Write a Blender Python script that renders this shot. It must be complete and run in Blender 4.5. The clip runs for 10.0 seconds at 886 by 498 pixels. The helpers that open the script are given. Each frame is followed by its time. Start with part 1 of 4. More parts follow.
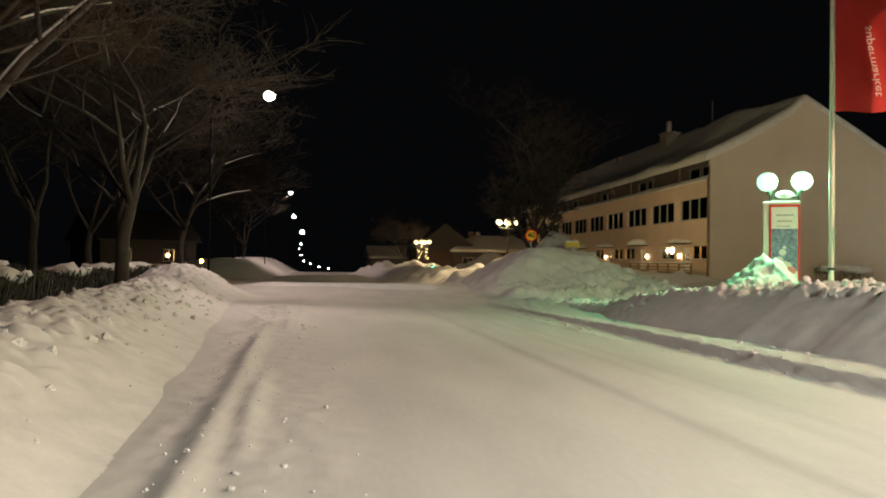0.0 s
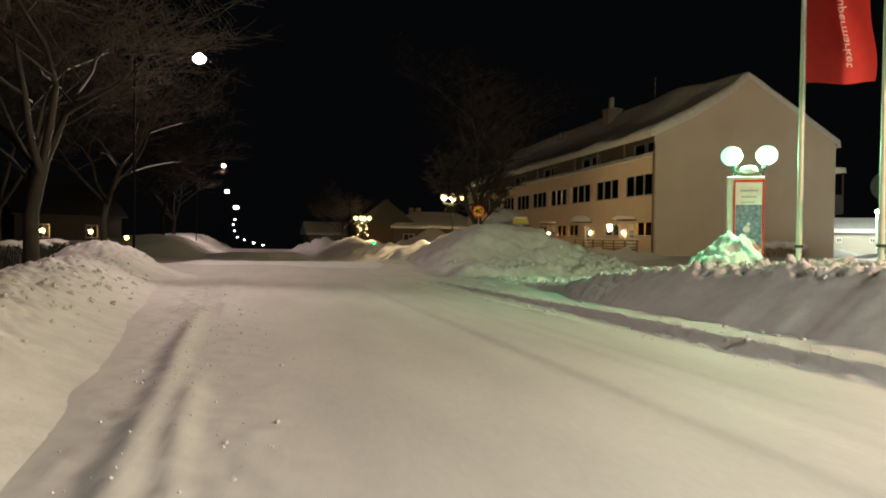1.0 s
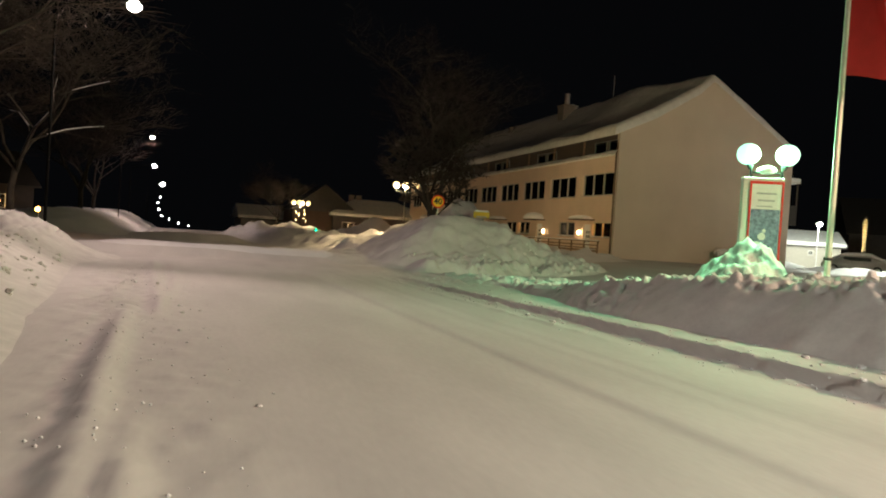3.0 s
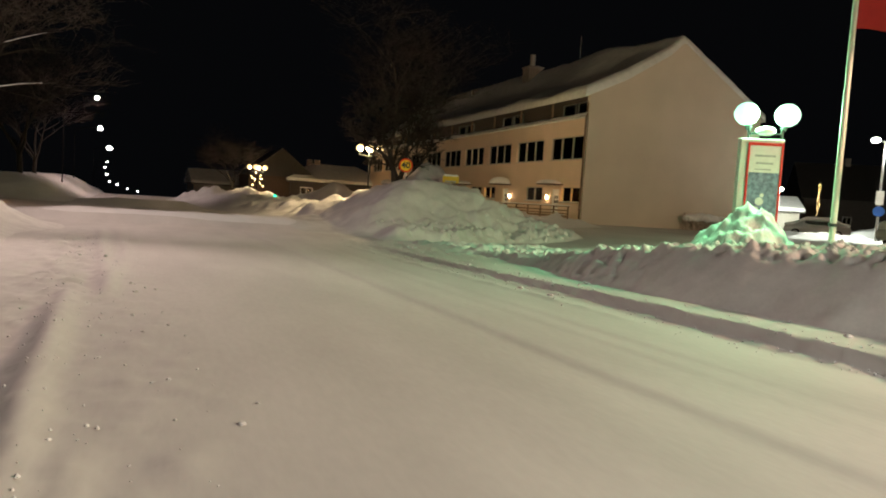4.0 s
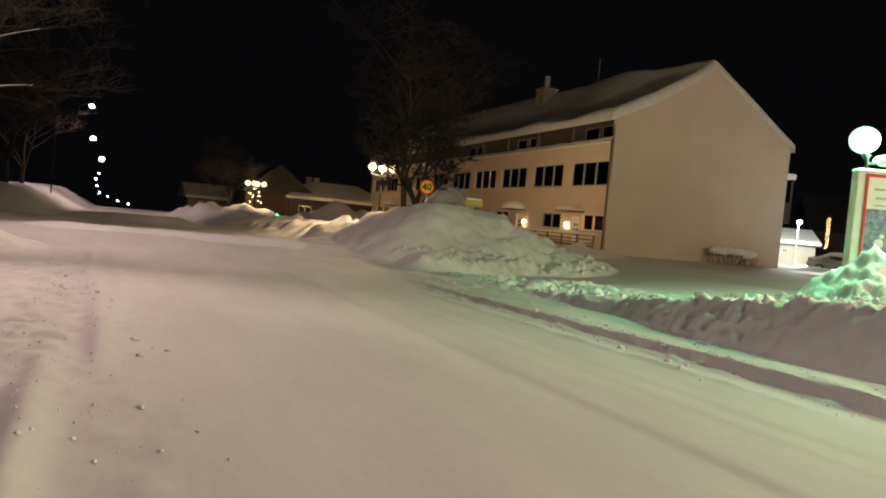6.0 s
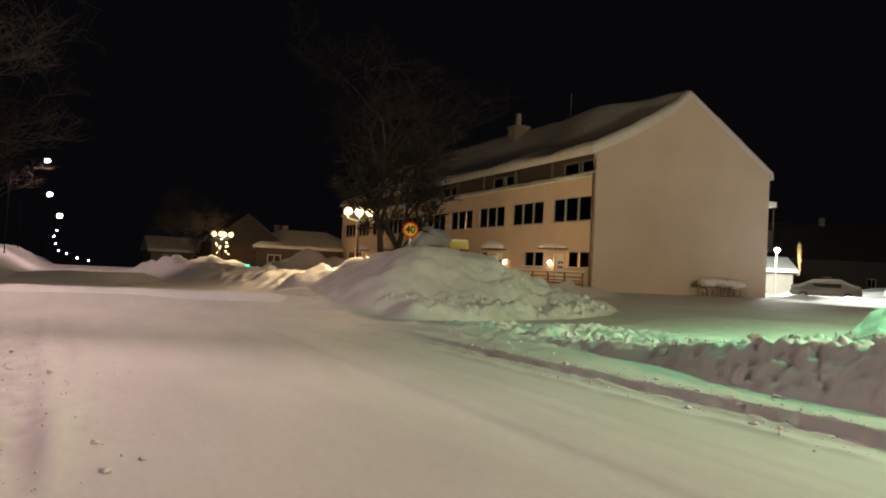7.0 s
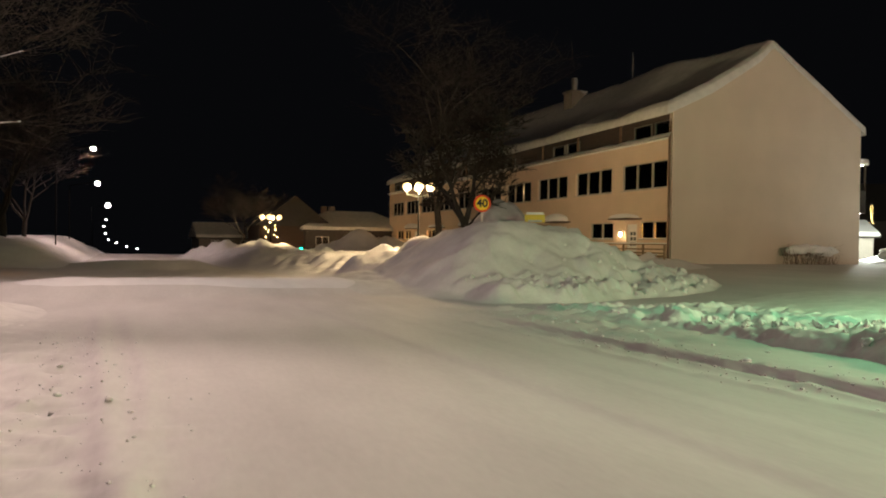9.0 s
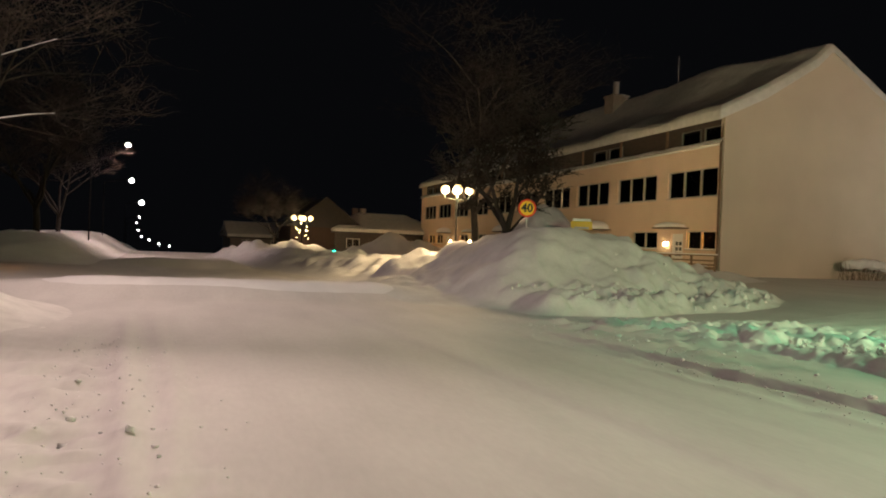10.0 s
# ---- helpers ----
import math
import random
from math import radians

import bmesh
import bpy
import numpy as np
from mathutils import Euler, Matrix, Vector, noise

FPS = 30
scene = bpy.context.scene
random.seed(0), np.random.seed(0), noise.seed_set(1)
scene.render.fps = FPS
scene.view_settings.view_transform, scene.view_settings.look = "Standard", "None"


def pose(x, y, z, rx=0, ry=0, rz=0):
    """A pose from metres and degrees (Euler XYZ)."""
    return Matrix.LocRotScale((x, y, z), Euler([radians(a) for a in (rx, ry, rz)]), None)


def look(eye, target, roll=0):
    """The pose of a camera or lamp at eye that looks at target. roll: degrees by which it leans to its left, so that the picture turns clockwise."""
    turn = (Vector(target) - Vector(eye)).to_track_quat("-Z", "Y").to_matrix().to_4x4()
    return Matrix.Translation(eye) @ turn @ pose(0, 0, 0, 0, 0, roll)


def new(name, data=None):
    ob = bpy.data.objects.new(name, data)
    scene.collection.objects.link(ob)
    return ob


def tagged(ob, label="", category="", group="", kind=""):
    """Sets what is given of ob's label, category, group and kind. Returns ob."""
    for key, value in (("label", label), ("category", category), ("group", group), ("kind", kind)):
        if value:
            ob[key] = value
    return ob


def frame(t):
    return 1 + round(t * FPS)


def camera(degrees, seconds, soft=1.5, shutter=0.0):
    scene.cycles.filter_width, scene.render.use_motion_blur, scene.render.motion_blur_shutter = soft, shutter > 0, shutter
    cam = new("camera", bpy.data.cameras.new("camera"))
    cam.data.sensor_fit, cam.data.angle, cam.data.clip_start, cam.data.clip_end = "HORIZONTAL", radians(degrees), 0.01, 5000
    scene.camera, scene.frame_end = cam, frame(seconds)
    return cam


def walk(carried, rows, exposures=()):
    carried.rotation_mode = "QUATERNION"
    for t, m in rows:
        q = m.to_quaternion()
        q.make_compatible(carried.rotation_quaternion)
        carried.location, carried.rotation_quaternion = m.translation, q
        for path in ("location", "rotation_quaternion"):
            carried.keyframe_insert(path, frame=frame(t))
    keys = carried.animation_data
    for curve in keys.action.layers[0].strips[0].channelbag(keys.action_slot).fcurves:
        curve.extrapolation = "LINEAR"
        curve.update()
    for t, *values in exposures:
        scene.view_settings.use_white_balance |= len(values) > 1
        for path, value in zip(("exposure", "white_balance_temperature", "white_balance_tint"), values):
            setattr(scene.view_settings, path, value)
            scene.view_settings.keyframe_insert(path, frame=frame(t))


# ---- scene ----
cam = camera(64.5, 10.0, 1.9)
PATH = [
    (0, (4.513, 1.491, 1.685), (4.748, 3.477, 1.721), 0.8),
    (0.5, (4.459, 2.428, 1.696), (4.937, 4.369, 1.741), 0.4),
    (1, (4.304, 3.055, 1.705), (4.716, 5.012, 1.676), 0.8),
    (1.5, (4.194, 3.88, 1.66), (4.962, 5.724, 1.559), 2.8),
    (2, (4.105, 4.668, 1.673), (4.886, 6.508, 1.603), 3.4),
    (2.5, (3.853, 5.388, 1.659), (4.401, 7.31, 1.583), 1.3),
    (3, (3.74, 6.2, 1.635), (4.343, 8.106, 1.591), 3.8),
    (4.5, (3.561, 8.49, 1.605), (4.309, 10.338, 1.435), 3.2),
    (5, (3.424, 9.309, 1.619), (4.057, 11.205, 1.553), 1.8),
    (5.5, (3.331, 9.973, 1.674), (4.049, 11.836, 1.549), 5.0),
    (7, (3.238, 12.819, 1.694), (4.06, 14.641, 1.748), 2.8),
    (7.5, (3.146, 13.496, 1.694), (4.023, 15.293, 1.693), 1.8),
    (8, (3.091, 14.185, 1.694), (3.885, 16.021, 1.693), 1.2),
    (8.5, (3.026, 14.855, 1.662), (3.817, 16.692, 1.637), 0.8),
    (9, (2.99, 15.676, 1.679), (3.71, 17.542, 1.663), 0.8),
    (9.5, (2.961, 16.32, 1.658), (3.657, 18.189, 1.503), 2.2),
    (10, (2.939, 17.039, 1.689), (3.586, 18.931, 1.684), 2.2),
]
walk(cam, [(t, look(eye, target, roll)) for t, eye, target, roll in PATH],
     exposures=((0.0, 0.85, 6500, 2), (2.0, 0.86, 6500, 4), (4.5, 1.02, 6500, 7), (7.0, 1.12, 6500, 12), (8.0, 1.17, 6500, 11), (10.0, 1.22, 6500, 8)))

# ---- world and lights ----
world = bpy.data.worlds.new("night")
scene.world = world
world.use_nodes = True
world.node_tree.nodes["Background"].inputs[0].default_value = (0.42, 0.44, 0.54, 1)
world.node_tree.nodes["Background"].inputs[1].default_value = 0.0022


def lamp(name, place, watts, colour, radius=0.2, cone=0):
    """A lamp; with a cone in degrees it shines down only, as under a shielded head."""
    data = bpy.data.lights.new(name, "SPOT" if cone else "POINT")
    if cone:
        data.spot_size, data.spot_blend = radians(cone), 0.55
    data.energy, data.color, data.shadow_soft_size = watts, colour, radius
    ob = new(name, data)
    ob.location = place
    return ob


LED = (1.0, 0.71, 0.64)
WARM = (1.0, 0.70, 0.36)
COLD = (0.95, 1.0, 0.86)
# street lamp heads: place and power
STREET = [(3.5, -9.0, 7.5, 220), (0.16, 35.1, 9.4, 980), (-2.94, 78.0, 8.9, 900), (-4.4, 97.8, 7.5, 260),
          (-7.5, 150.8, 7.5, 900), (-10.5, 185.0, 5.8, 0), (-14.7, 230.0, 5.2, 0), (-19.9, 300.0, 3.7, 0),
          (-23.4, 360.0, 1.2, 0), (-24.2, 420.0, -0.4, 0), (-22.6, 480.0, -2.9, 0), (-19.2, 540.0, -4.8, 0)]
for x, y, z, watts in STREET:
    if watts:
        lamp("street_light", (x, y, z - 0.35), watts, LED, 0.2, 172 if y < 40 else 160)
# added spot at the near lamp, its wide throw assumed, to brighten the road
road_fill = lamp("street_light", (0.16, 34.9, 9.0), 3000, LED, 0.2, 74)
road_fill.data.spot_blend = 1.0
road_fill.rotation_euler = (Vector((3.2, 10.0, 0)) - Vector((0.16, 34.9, 9.0))).to_track_quat("-Z", "Y").to_euler()
lamp("corner_lamp_light", (15.5, -3.5, 8.2), 6600, (1.0, 0.94, 0.81), 0.25, 164)
# unseen lamp without a post, assumed from warm light on gable and bank
lamp("unseen_lot_light", (24.5, 5.0, 8.2), 6000, (1.0, 0.61, 0.41), 0.25)
lamp("crossing_light", (14.3, 48.9, 4.1), 700, WARM, 0.35)
lamp("far_globe_light", (12.17, 87.5, 3.5), 650, WARM, 0.5)
lamp("parking_light", (44.1, 38.3, 6.7), 2000, COLD, 0.3, 115)
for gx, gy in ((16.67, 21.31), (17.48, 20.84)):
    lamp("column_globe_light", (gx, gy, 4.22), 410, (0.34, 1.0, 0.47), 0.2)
lamp("garage_light", (56.8, 57.6, 4.5), 2400, COLD, 0.2)


# ---- materials ----
def material(name, colour, rough=0.8, metal=0.0, vary=0.12, scale=3.0, bump=0.2, fine=40.0, stretch=(1, 1, 1), depth=0.02, spec=0.5):
    """Two scales of colour variation and a fine relief over one base colour."""
    m = bpy.data.materials.new(name)
    m.use_nodes = True
    nt = m.node_tree
    b = nt.nodes["Principled BSDF"]
    b.inputs["Roughness"].default_value, b.inputs["Metallic"].default_value = rough, metal
    b.inputs["Specular IOR Level"].default_value = spec
    co = nt.nodes.new("ShaderNodeTexCoord")
    mp = nt.nodes.new("ShaderNodeMapping")
    mp.inputs["Scale"].default_value = stretch
    nt.links.new(co.outputs["Object"], mp.inputs["Vector"])
    n1 = nt.nodes.new("ShaderNodeTexNoise")
    n1.inputs["Scale"].default_value, n1.inputs["Detail"].default_value = scale, 5
    n2 = nt.nodes.new("ShaderNodeTexNoise")
    n2.inputs["Scale"].default_value, n2.inputs["Detail"].default_value = fine, 4
    for n in (n1, n2):
        nt.links.new(mp.outputs["Vector"], n.inputs["Vector"])
    add = nt.nodes.new("ShaderNodeMath")
    add.operation = "MULTIPLY_ADD"
    add.inputs[1].default_value = 0.35
    nt.links.new(n2.outputs["Fac"], add.inputs[0])
    nt.links.new(n1.outputs["Fac"], add.inputs[2])
    ramp = nt.nodes.new("ShaderNodeValToRGB")
    lo = [c * (1 - vary) for c in colour]
    hi = [min(1, c * (1 + vary)) for c in colour]
    ramp.color_ramp.elements[0].position, ramp.color_ramp.elements[0].color = 0.45, (*lo, 1)
    ramp.color_ramp.elements[1].position, ramp.color_ramp.elements[1].color = 0.9, (*hi, 1)
    nt.links.new(add.outputs[0], ramp.inputs["Fac"])
    nt.links.new(ramp.outputs["Color"], b.inputs["Base Color"])
    if bump:
        bp = nt.nodes.new("ShaderNodeBump")
        bp.inputs["Strength"].default_value, bp.inputs["Distance"].default_value = bump, depth
        nt.links.new(add.outputs[0], bp.inputs["Height"])
        nt.links.new(bp.outputs["Normal"], b.inputs["Normal"])
    return m


def glow(name, colour, strength):
    m = bpy.data.materials.new(name)
    m.use_nodes = True
    b = m.node_tree.nodes["Principled BSDF"]
    b.inputs["Base Color"].default_value = (0.8, 0.8, 0.8, 1)
    b.inputs["Emission Color"].default_value = (*colour, 1)
    b.inputs["Emission Strength"].default_value = strength
    return m


def pane_glass():
    m = bpy.data.materials.new("window_glass")
    m.use_nodes = True
    nt = m.node_tree
    nt.nodes.remove(nt.nodes["Principled BSDF"])
    out = nt.nodes["Material Output"]
    tr, gl, fr, mix = (nt.nodes.new("ShaderNode" + k) for k in ("BsdfTransparent", "BsdfGlossy", "Fresnel", "MixShader"))
    tr.inputs[0].default_value = (0.62, 0.64, 0.62, 1)
    gl.inputs["Roughness"].default_value = 0.03
    fr.inputs["IOR"].default_value = 1.55
    nt.links.new(fr.outputs[0], mix.inputs[0])
    nt.links.new(tr.outputs[0], mix.inputs[1])
    nt.links.new(gl.outputs[0], mix.inputs[2])
    nt.links.new(mix.outputs[0], out.inputs[0])
    return m


SNOW_ROAD = material("packed_road_snow", (0.66, 0.65, 0.64), 0.75, vary=0.10, scale=0.5, bump=0.14, fine=9, stretch=(1.6, 0.5, 1), depth=0.03, spec=0.3)
SNOW = material("fresh_snow", (0.82, 0.82, 0.83), 0.85, vary=0.05, scale=1.6, bump=0.5, fine=22, depth=0.04, spec=0.25)
SNOW_OLD = material("ploughed_snow", (0.76, 0.75, 0.74), 0.85, vary=0.10, scale=2.2, bump=0.28, fine=16, depth=0.04, spec=0.25)
SNOW_PILED = material("piled_grey_snow", (0.68, 0.69, 0.68), 0.85, vary=0.12, scale=1.2, bump=0.5, fine=14, depth=0.05, spec=0.25)
# this grey carries the back mound's shade as well as its dirt
SNOW_DIRTY_SHADE = material("shaded_dirty_snow", (0.40, 0.39, 0.42), 0.85, vary=0.22, scale=2.0, bump=0.3, fine=14, depth=0.04, spec=0.2)
PLASTER = material("white_plaster", (0.70, 0.55, 0.43), 0.9, vary=0.05, scale=0.6, bump=0.15, fine=60, depth=0.01)
GABLE = material("gable_plaster", (0.62, 0.53, 0.44), 0.9, vary=0.07, scale=0.35, bump=0.15, fine=50, depth=0.01)
PLINTH = material("grey_concrete", (0.33, 0.31, 0.29), 0.9, vary=0.12, scale=2)
DARKWOOD = material("dark_stained_boards", (0.07, 0.05, 0.04), 0.7, vary=0.25, scale=3, stretch=(1, 1, 6))
FENCEWOOD = material("brown_fence_wood", (0.20, 0.13, 0.08), 0.75, vary=0.25, scale=4, stretch=(1, 5, 1))
FRAMEPAINT = material("grey_white_window_paint", (0.42, 0.38, 0.33), 0.5, vary=0.06, scale=5, bump=0.05)
WHITEPAINT = material("white_paint", (0.78, 0.77, 0.74), 0.45, vary=0.03, scale=5, bump=0.05)
ROOFMETAL = material("dark_roof_sheet", (0.05, 0.045, 0.04), 0.5, vary=0.15)
PIPE = material("brown_downpipe_metal", (0.12, 0.08, 0.05), 0.45, metal=0.3)
INNER = material("room_wall", (0.45, 0.40, 0.33), 0.9)
BRICK = material("chimney_render", (0.30, 0.26, 0.23), 0.9, vary=0.15)
STEEL = material("galvanised_steel", (0.42, 0.42, 0.41), 0.4, metal=0.7, vary=0.12)
# near-black so that lamp masts and arms look unlit against the night
UNLITMAST = material("unlit_mast_black", (0.006, 0.006, 0.006), 0.9, vary=0.1, bump=0, spec=0.05)
DARKSTEEL = material("dark_painted_steel", (0.04, 0.05, 0.05), 0.45, metal=0.2)
POLEWHITE = material("white_flagpole_lacquer", (0.72, 0.70, 0.62), 0.35, vary=0.05, scale=2, bump=0.05)
FLAG = material("red_flag_cloth", (0.36, 0.014, 0.012), 0.8, vary=0.08, scale=4, fine=120, bump=0.1)
FLAGINK = material("white_flag_print", (0.52, 0.42, 0.40), 0.8, vary=0.03)
SIGNYELLOW = material("yellow_reflective_sheet", (0.95, 0.62, 0.03), 0.35, vary=0.03, bump=0)
SIGNRED = material("red_reflective_sheet", (0.75, 0.045, 0.01), 0.35, vary=0.03, bump=0)
SIGNBLACK = material("black_sign_print", (0.012, 0.012, 0.012), 0.5, vary=0.05, bump=0)
SIGNBLUE = material("blue_sign_sheet", (0.02, 0.10, 0.42), 0.35, vary=0.03, bump=0)
SIGNGREY = material("grey_sign_back", (0.28, 0.28, 0.27), 0.45, metal=0.5)
GREENMETAL = material("pale_column_enamel", (0.60, 0.62, 0.56), 0.45, vary=0.06)
REDFRAME = material("red_frame_enamel", (0.60, 0.03, 0.02), 0.4, vary=0.05)
POSTERWHITE = material("poster_paper_white", (0.66, 0.66, 0.64), 0.6, vary=0.08, scale=6, bump=0)
POSTERBLUE = material("poster_paper_blue", (0.16, 0.21, 0.30), 0.6, vary=0.6, scale=9, fine=30, bump=0)
POSTERPINK = material("poster_paper_pink", (0.62, 0.22, 0.20), 0.6, vary=0.2, scale=8, bump=0)
POSTERGREY = material("poster_print_grey", (0.34, 0.35, 0.36), 0.6, vary=0.2, bump=0)
# darker copy of the bark, keeps the background trees looking unlit
DARKBARK = material("unlit_black_bark", (0.018, 0.014, 0.011), 0.9, vary=0.4, scale=5, stretch=(1, 1, 0.4), bump=0.5)
BARK = material("dark_birch_bark", (0.042, 0.034, 0.027), 0.9, vary=0.5, scale=5, stretch=(1, 1, 0.4), bump=0.5)
FROST = material("frosted_birch_twigs", (0.068, 0.048, 0.036), 0.9, vary=0.4, scale=1.2, bump=0)
DRYSTEM = material("dry_shrub_stems", (0.20, 0.15, 0.11), 0.9, vary=0.3, scale=4, bump=0)
TWIG = material("bare_brown_twigs", (0.022, 0.015, 0.011), 0.9, vary=0.3, scale=3, bump=0)
HEDGE = material("hedge_twigs", (0.035, 0.035, 0.025), 0.9, vary=0.4, scale=5)
HOUSEWHITE = material("pale_house_boards", (0.42, 0.39, 0.34), 0.85, vary=0.08, stretch=(6, 6, 1))
HOUSEGREY = material("grey_house_boards", (0.20, 0.18, 0.16), 0.85, vary=0.1, stretch=(6, 6, 1))
HOUSEBROWN = material("brown_house_boards", (0.08, 0.05, 0.035), 0.85, vary=0.2, stretch=(6, 6, 1))
HOUSEDARK = material("dark_grey_house_wall", (0.07, 0.06, 0.055), 0.9, vary=0.15)
CARPAINT = material("silver_car_paint", (0.55, 0.55, 0.54), 0.4, metal=0.1, vary=0.05, bump=0)
CARDARK = material("dark_car_paint", (0.05, 0.05, 0.055), 0.35, metal=0.4, vary=0.05, bump=0)
RUBBER = material("black_tyre_rubber", (0.02, 0.02, 0.02), 0.8, vary=0.1)
YELLOWBIN = material("yellow_plastic", (0.62, 0.42, 0.02), 0.5, vary=0.06)
GLASS = pane_glass()
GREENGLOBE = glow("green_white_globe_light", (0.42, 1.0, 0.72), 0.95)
WARMGLOBE = glow("warm_globe_light", (1.0, 0.62, 0.24), 1.25)
LEDLENS = glow("white_lamp_lens", (1.0, 0.93, 0.82), 20)
FARLENS = glow("far_lamp_lens", (1.0, 0.93, 0.86), 12)
COLDLENS = glow("cold_lamp_lens", (0.97, 1.0, 0.90), 12)
BULB = glow("orange_window_bulb", (1.0, 0.36, 0.05), 26)
ROOMLIGHT = glow("warm_room_lamp", (1.0, 0.50, 0.16), 60)
DOORLIGHT = glow("door_lamp_light", (1.0, 0.66, 0.34), 32)
FAIRY = glow("fairy_light_bulb", (1.0, 0.68, 0.25), 10)
GREENSIGNAL = glow("green_signal_light", (0.0, 1.0, 0.45), 8)


# ---- building blocks ----
def empty(name, x=0, y=0, z=0, rz=0):
    ob = new(name)
    ob.matrix_basis = pose(x, y, z, 0, 0, rz)
    return ob


def part(name, bm, mat, parent=None, label=""):
    """Links a bmesh as one mesh object under a thing or a part."""
    me = bpy.data.meshes.new(name)
    bm.to_mesh(me)
    bm.free()
    me.materials.append(mat)
    ob = new(name, me)
    ob.parent = parent
    if label:
        ob["label"] = label
    return ob


def shaped(name, verts, faces, mat, parent=None, label="", smooth=True):
    me = bpy.data.meshes.new(name)
    me.from_pydata(verts, [], faces)
    me.materials.append(mat)
    if smooth:
        me.shade_smooth()
    ob = new(name, me)
    ob.parent = parent
    if label:
        ob["label"] = label
    return ob


def box(bm, x0, x1, y0, y1, z0, z1, bevel=0.0):
    r = bmesh.ops.create_cube(bm, size=1, matrix=Matrix.LocRotScale(((x0 + x1) / 2, (y0 + y1) / 2, (z0 + z1) / 2), None, (abs(x1 - x0), abs(y1 - y0), abs(z1 - z0))))
    if bevel:
        edges = list({e for v in r["verts"] for e in v.link_edges})
        bmesh.ops.bevel(bm, geom=edges, offset=bevel, segments=2, affect="EDGES", profile=0.5)
    return bm


def boxes(*rows, bevel=0.0):
    bm = bmesh.new()
    for r in rows:
        box(bm, *r, bevel=bevel)
    return bm


def rod(bm, a, b, r0, r1=None, seg=10):
    """A tapered rod from a to b."""
    a, b = Vector(a), Vector(b)
    r1 = r0 if r1 is None else r1
    m = Matrix.Translation((a + b) / 2) @ (b - a).to_track_quat("Z", "Y").to_matrix().to_4x4()
    bmesh.ops.create_cone(bm, cap_ends=True, segments=seg, radius1=r0, radius2=r1, depth=(b - a).length, matrix=m)
    return bm


def ball(bm, c, r, sq=1.0, seg=18):
    bmesh.ops.create_uvsphere(bm, u_segments=seg, v_segments=seg // 2 + 2, radius=r, matrix=Matrix.LocRotScale(c, None, (1, 1, sq)))
    for f in bm.faces:
        f.smooth = True
    return bm


def prism(bm, outline, y0, y1):
    """An outline in x, z drawn out along y."""
    a = [bm.verts.new((x, y0, z)) for x, z in outline]
    b = [bm.verts.new((x, y1, z)) for x, z in outline]
    n = len(outline)
    bm.faces.new(a[::-1])
    bm.faces.new(b)
    for i in range(n):
        bm.faces.new((a[i], a[(i + 1) % n], b[(i + 1) % n], b[i]))
    bmesh.ops.recalc_face_normals(bm, faces=bm.faces)
    return bm


def words(name, text, size, mat, parent, m, label="", mirror=False):
    """Flat lettering as a mesh."""
    cu = bpy.data.curves.new(name, "FONT")
    cu.offset = 0.03 * size if size > 0.4 else 0.0
    cu.body, cu.size, cu.align_x, cu.align_y, cu.extrude, cu.resolution_u = text, size, "CENTER", "CENTER", 0.003, 3
    tmp = bpy.data.objects.new(name, cu)
    scene.collection.objects.link(tmp)
    me = bpy.data.meshes.new_from_object(tmp.evaluated_get(bpy.context.evaluated_depsgraph_get()))
    bpy.data.objects.remove(tmp)
    me.transform(m)
    me.materials.clear()
    me.materials.append(mat)
    ob = new(name, me)
    ob.parent = parent
    if label:
        ob["label"] = label
    return ob


# ---- smooth random fields ----
def lattice(ix, iy, seed):
    h = (ix.astype(np.int64) * 374761393 + iy.astype(np.int64) * 668265263 + seed * 1442695041) & 0x7FFFFFFF
    h = ((h ^ (h >> 13)) * 1274126177) & 0x7FFFFFFF
    return ((h ^ (h >> 16)) & 0xFFFF) / 65535.0


def field(x, y, seed=1):
    ix, iy = np.floor(x), np.floor(y)
    fx, fy = x - ix, y - iy
    fx, fy = fx * fx * (3 - 2 * fx), fy * fy * (3 - 2 * fy)
    a, b = lattice(ix, iy, seed), lattice(ix + 1, iy, seed)
    c, d = lattice(ix, iy + 1, seed), lattice(ix + 1, iy + 1, seed)
    return (a + (b - a) * fx) * (1 - fy) + (c + (d - c) * fx) * fy - 0.5


def rough_field(x, y, size, octaves=4, seed=1):
    total, amp = 0, 1.0
    for k in range(octaves):
        total = total + amp * field(x / size + 17.3 * k, y / size - 9.1 * k, seed + k)
        size, amp = size / 2.05, amp * 0.5
    return total


def clods(x, y, size, seed=1, share=1.0):
    """Rounded lumps on a jittered grid: heights from 0 to 1."""
    gx, gy = x / size, y / size
    ix, iy = np.floor(gx), np.floor(gy)
    best = np.zeros_like(gx)
    for dx in (-1, 0, 1):
        for dy in (-1, 0, 1):
            cx, cy = ix + dx, iy + dy
            px, py = cx + lattice(cx, cy, seed), cy + lattice(cx, cy, seed + 5)
            r = 0.25 + 0.5 * lattice(cx, cy, seed + 9)
            r = np.where(lattice(cx, cy, seed + 13) < share, r, 0.01)
            q = r * r - (gx - px) ** 2 - (gy - py) ** 2
            best = np.maximum(best, np.sqrt(np.maximum(q, 0)))
    return best / 0.75


def ease(a, b, v):
    t = np.clip((v - a) / (b - a), 0, 1)
    return t * t * (3 - 2 * t)


# ---- lie of the land ----
def left_edge(y):
    return 3.25 - 0.078 * (y - 6.6)


def right_step(y):
    return 10.40 - 0.095 * (y - 20)


def ridge_line(y):
    """A straight low windrow that the plough left further up the road."""
    return 2.66 - 0.092 * (y - 20.4)


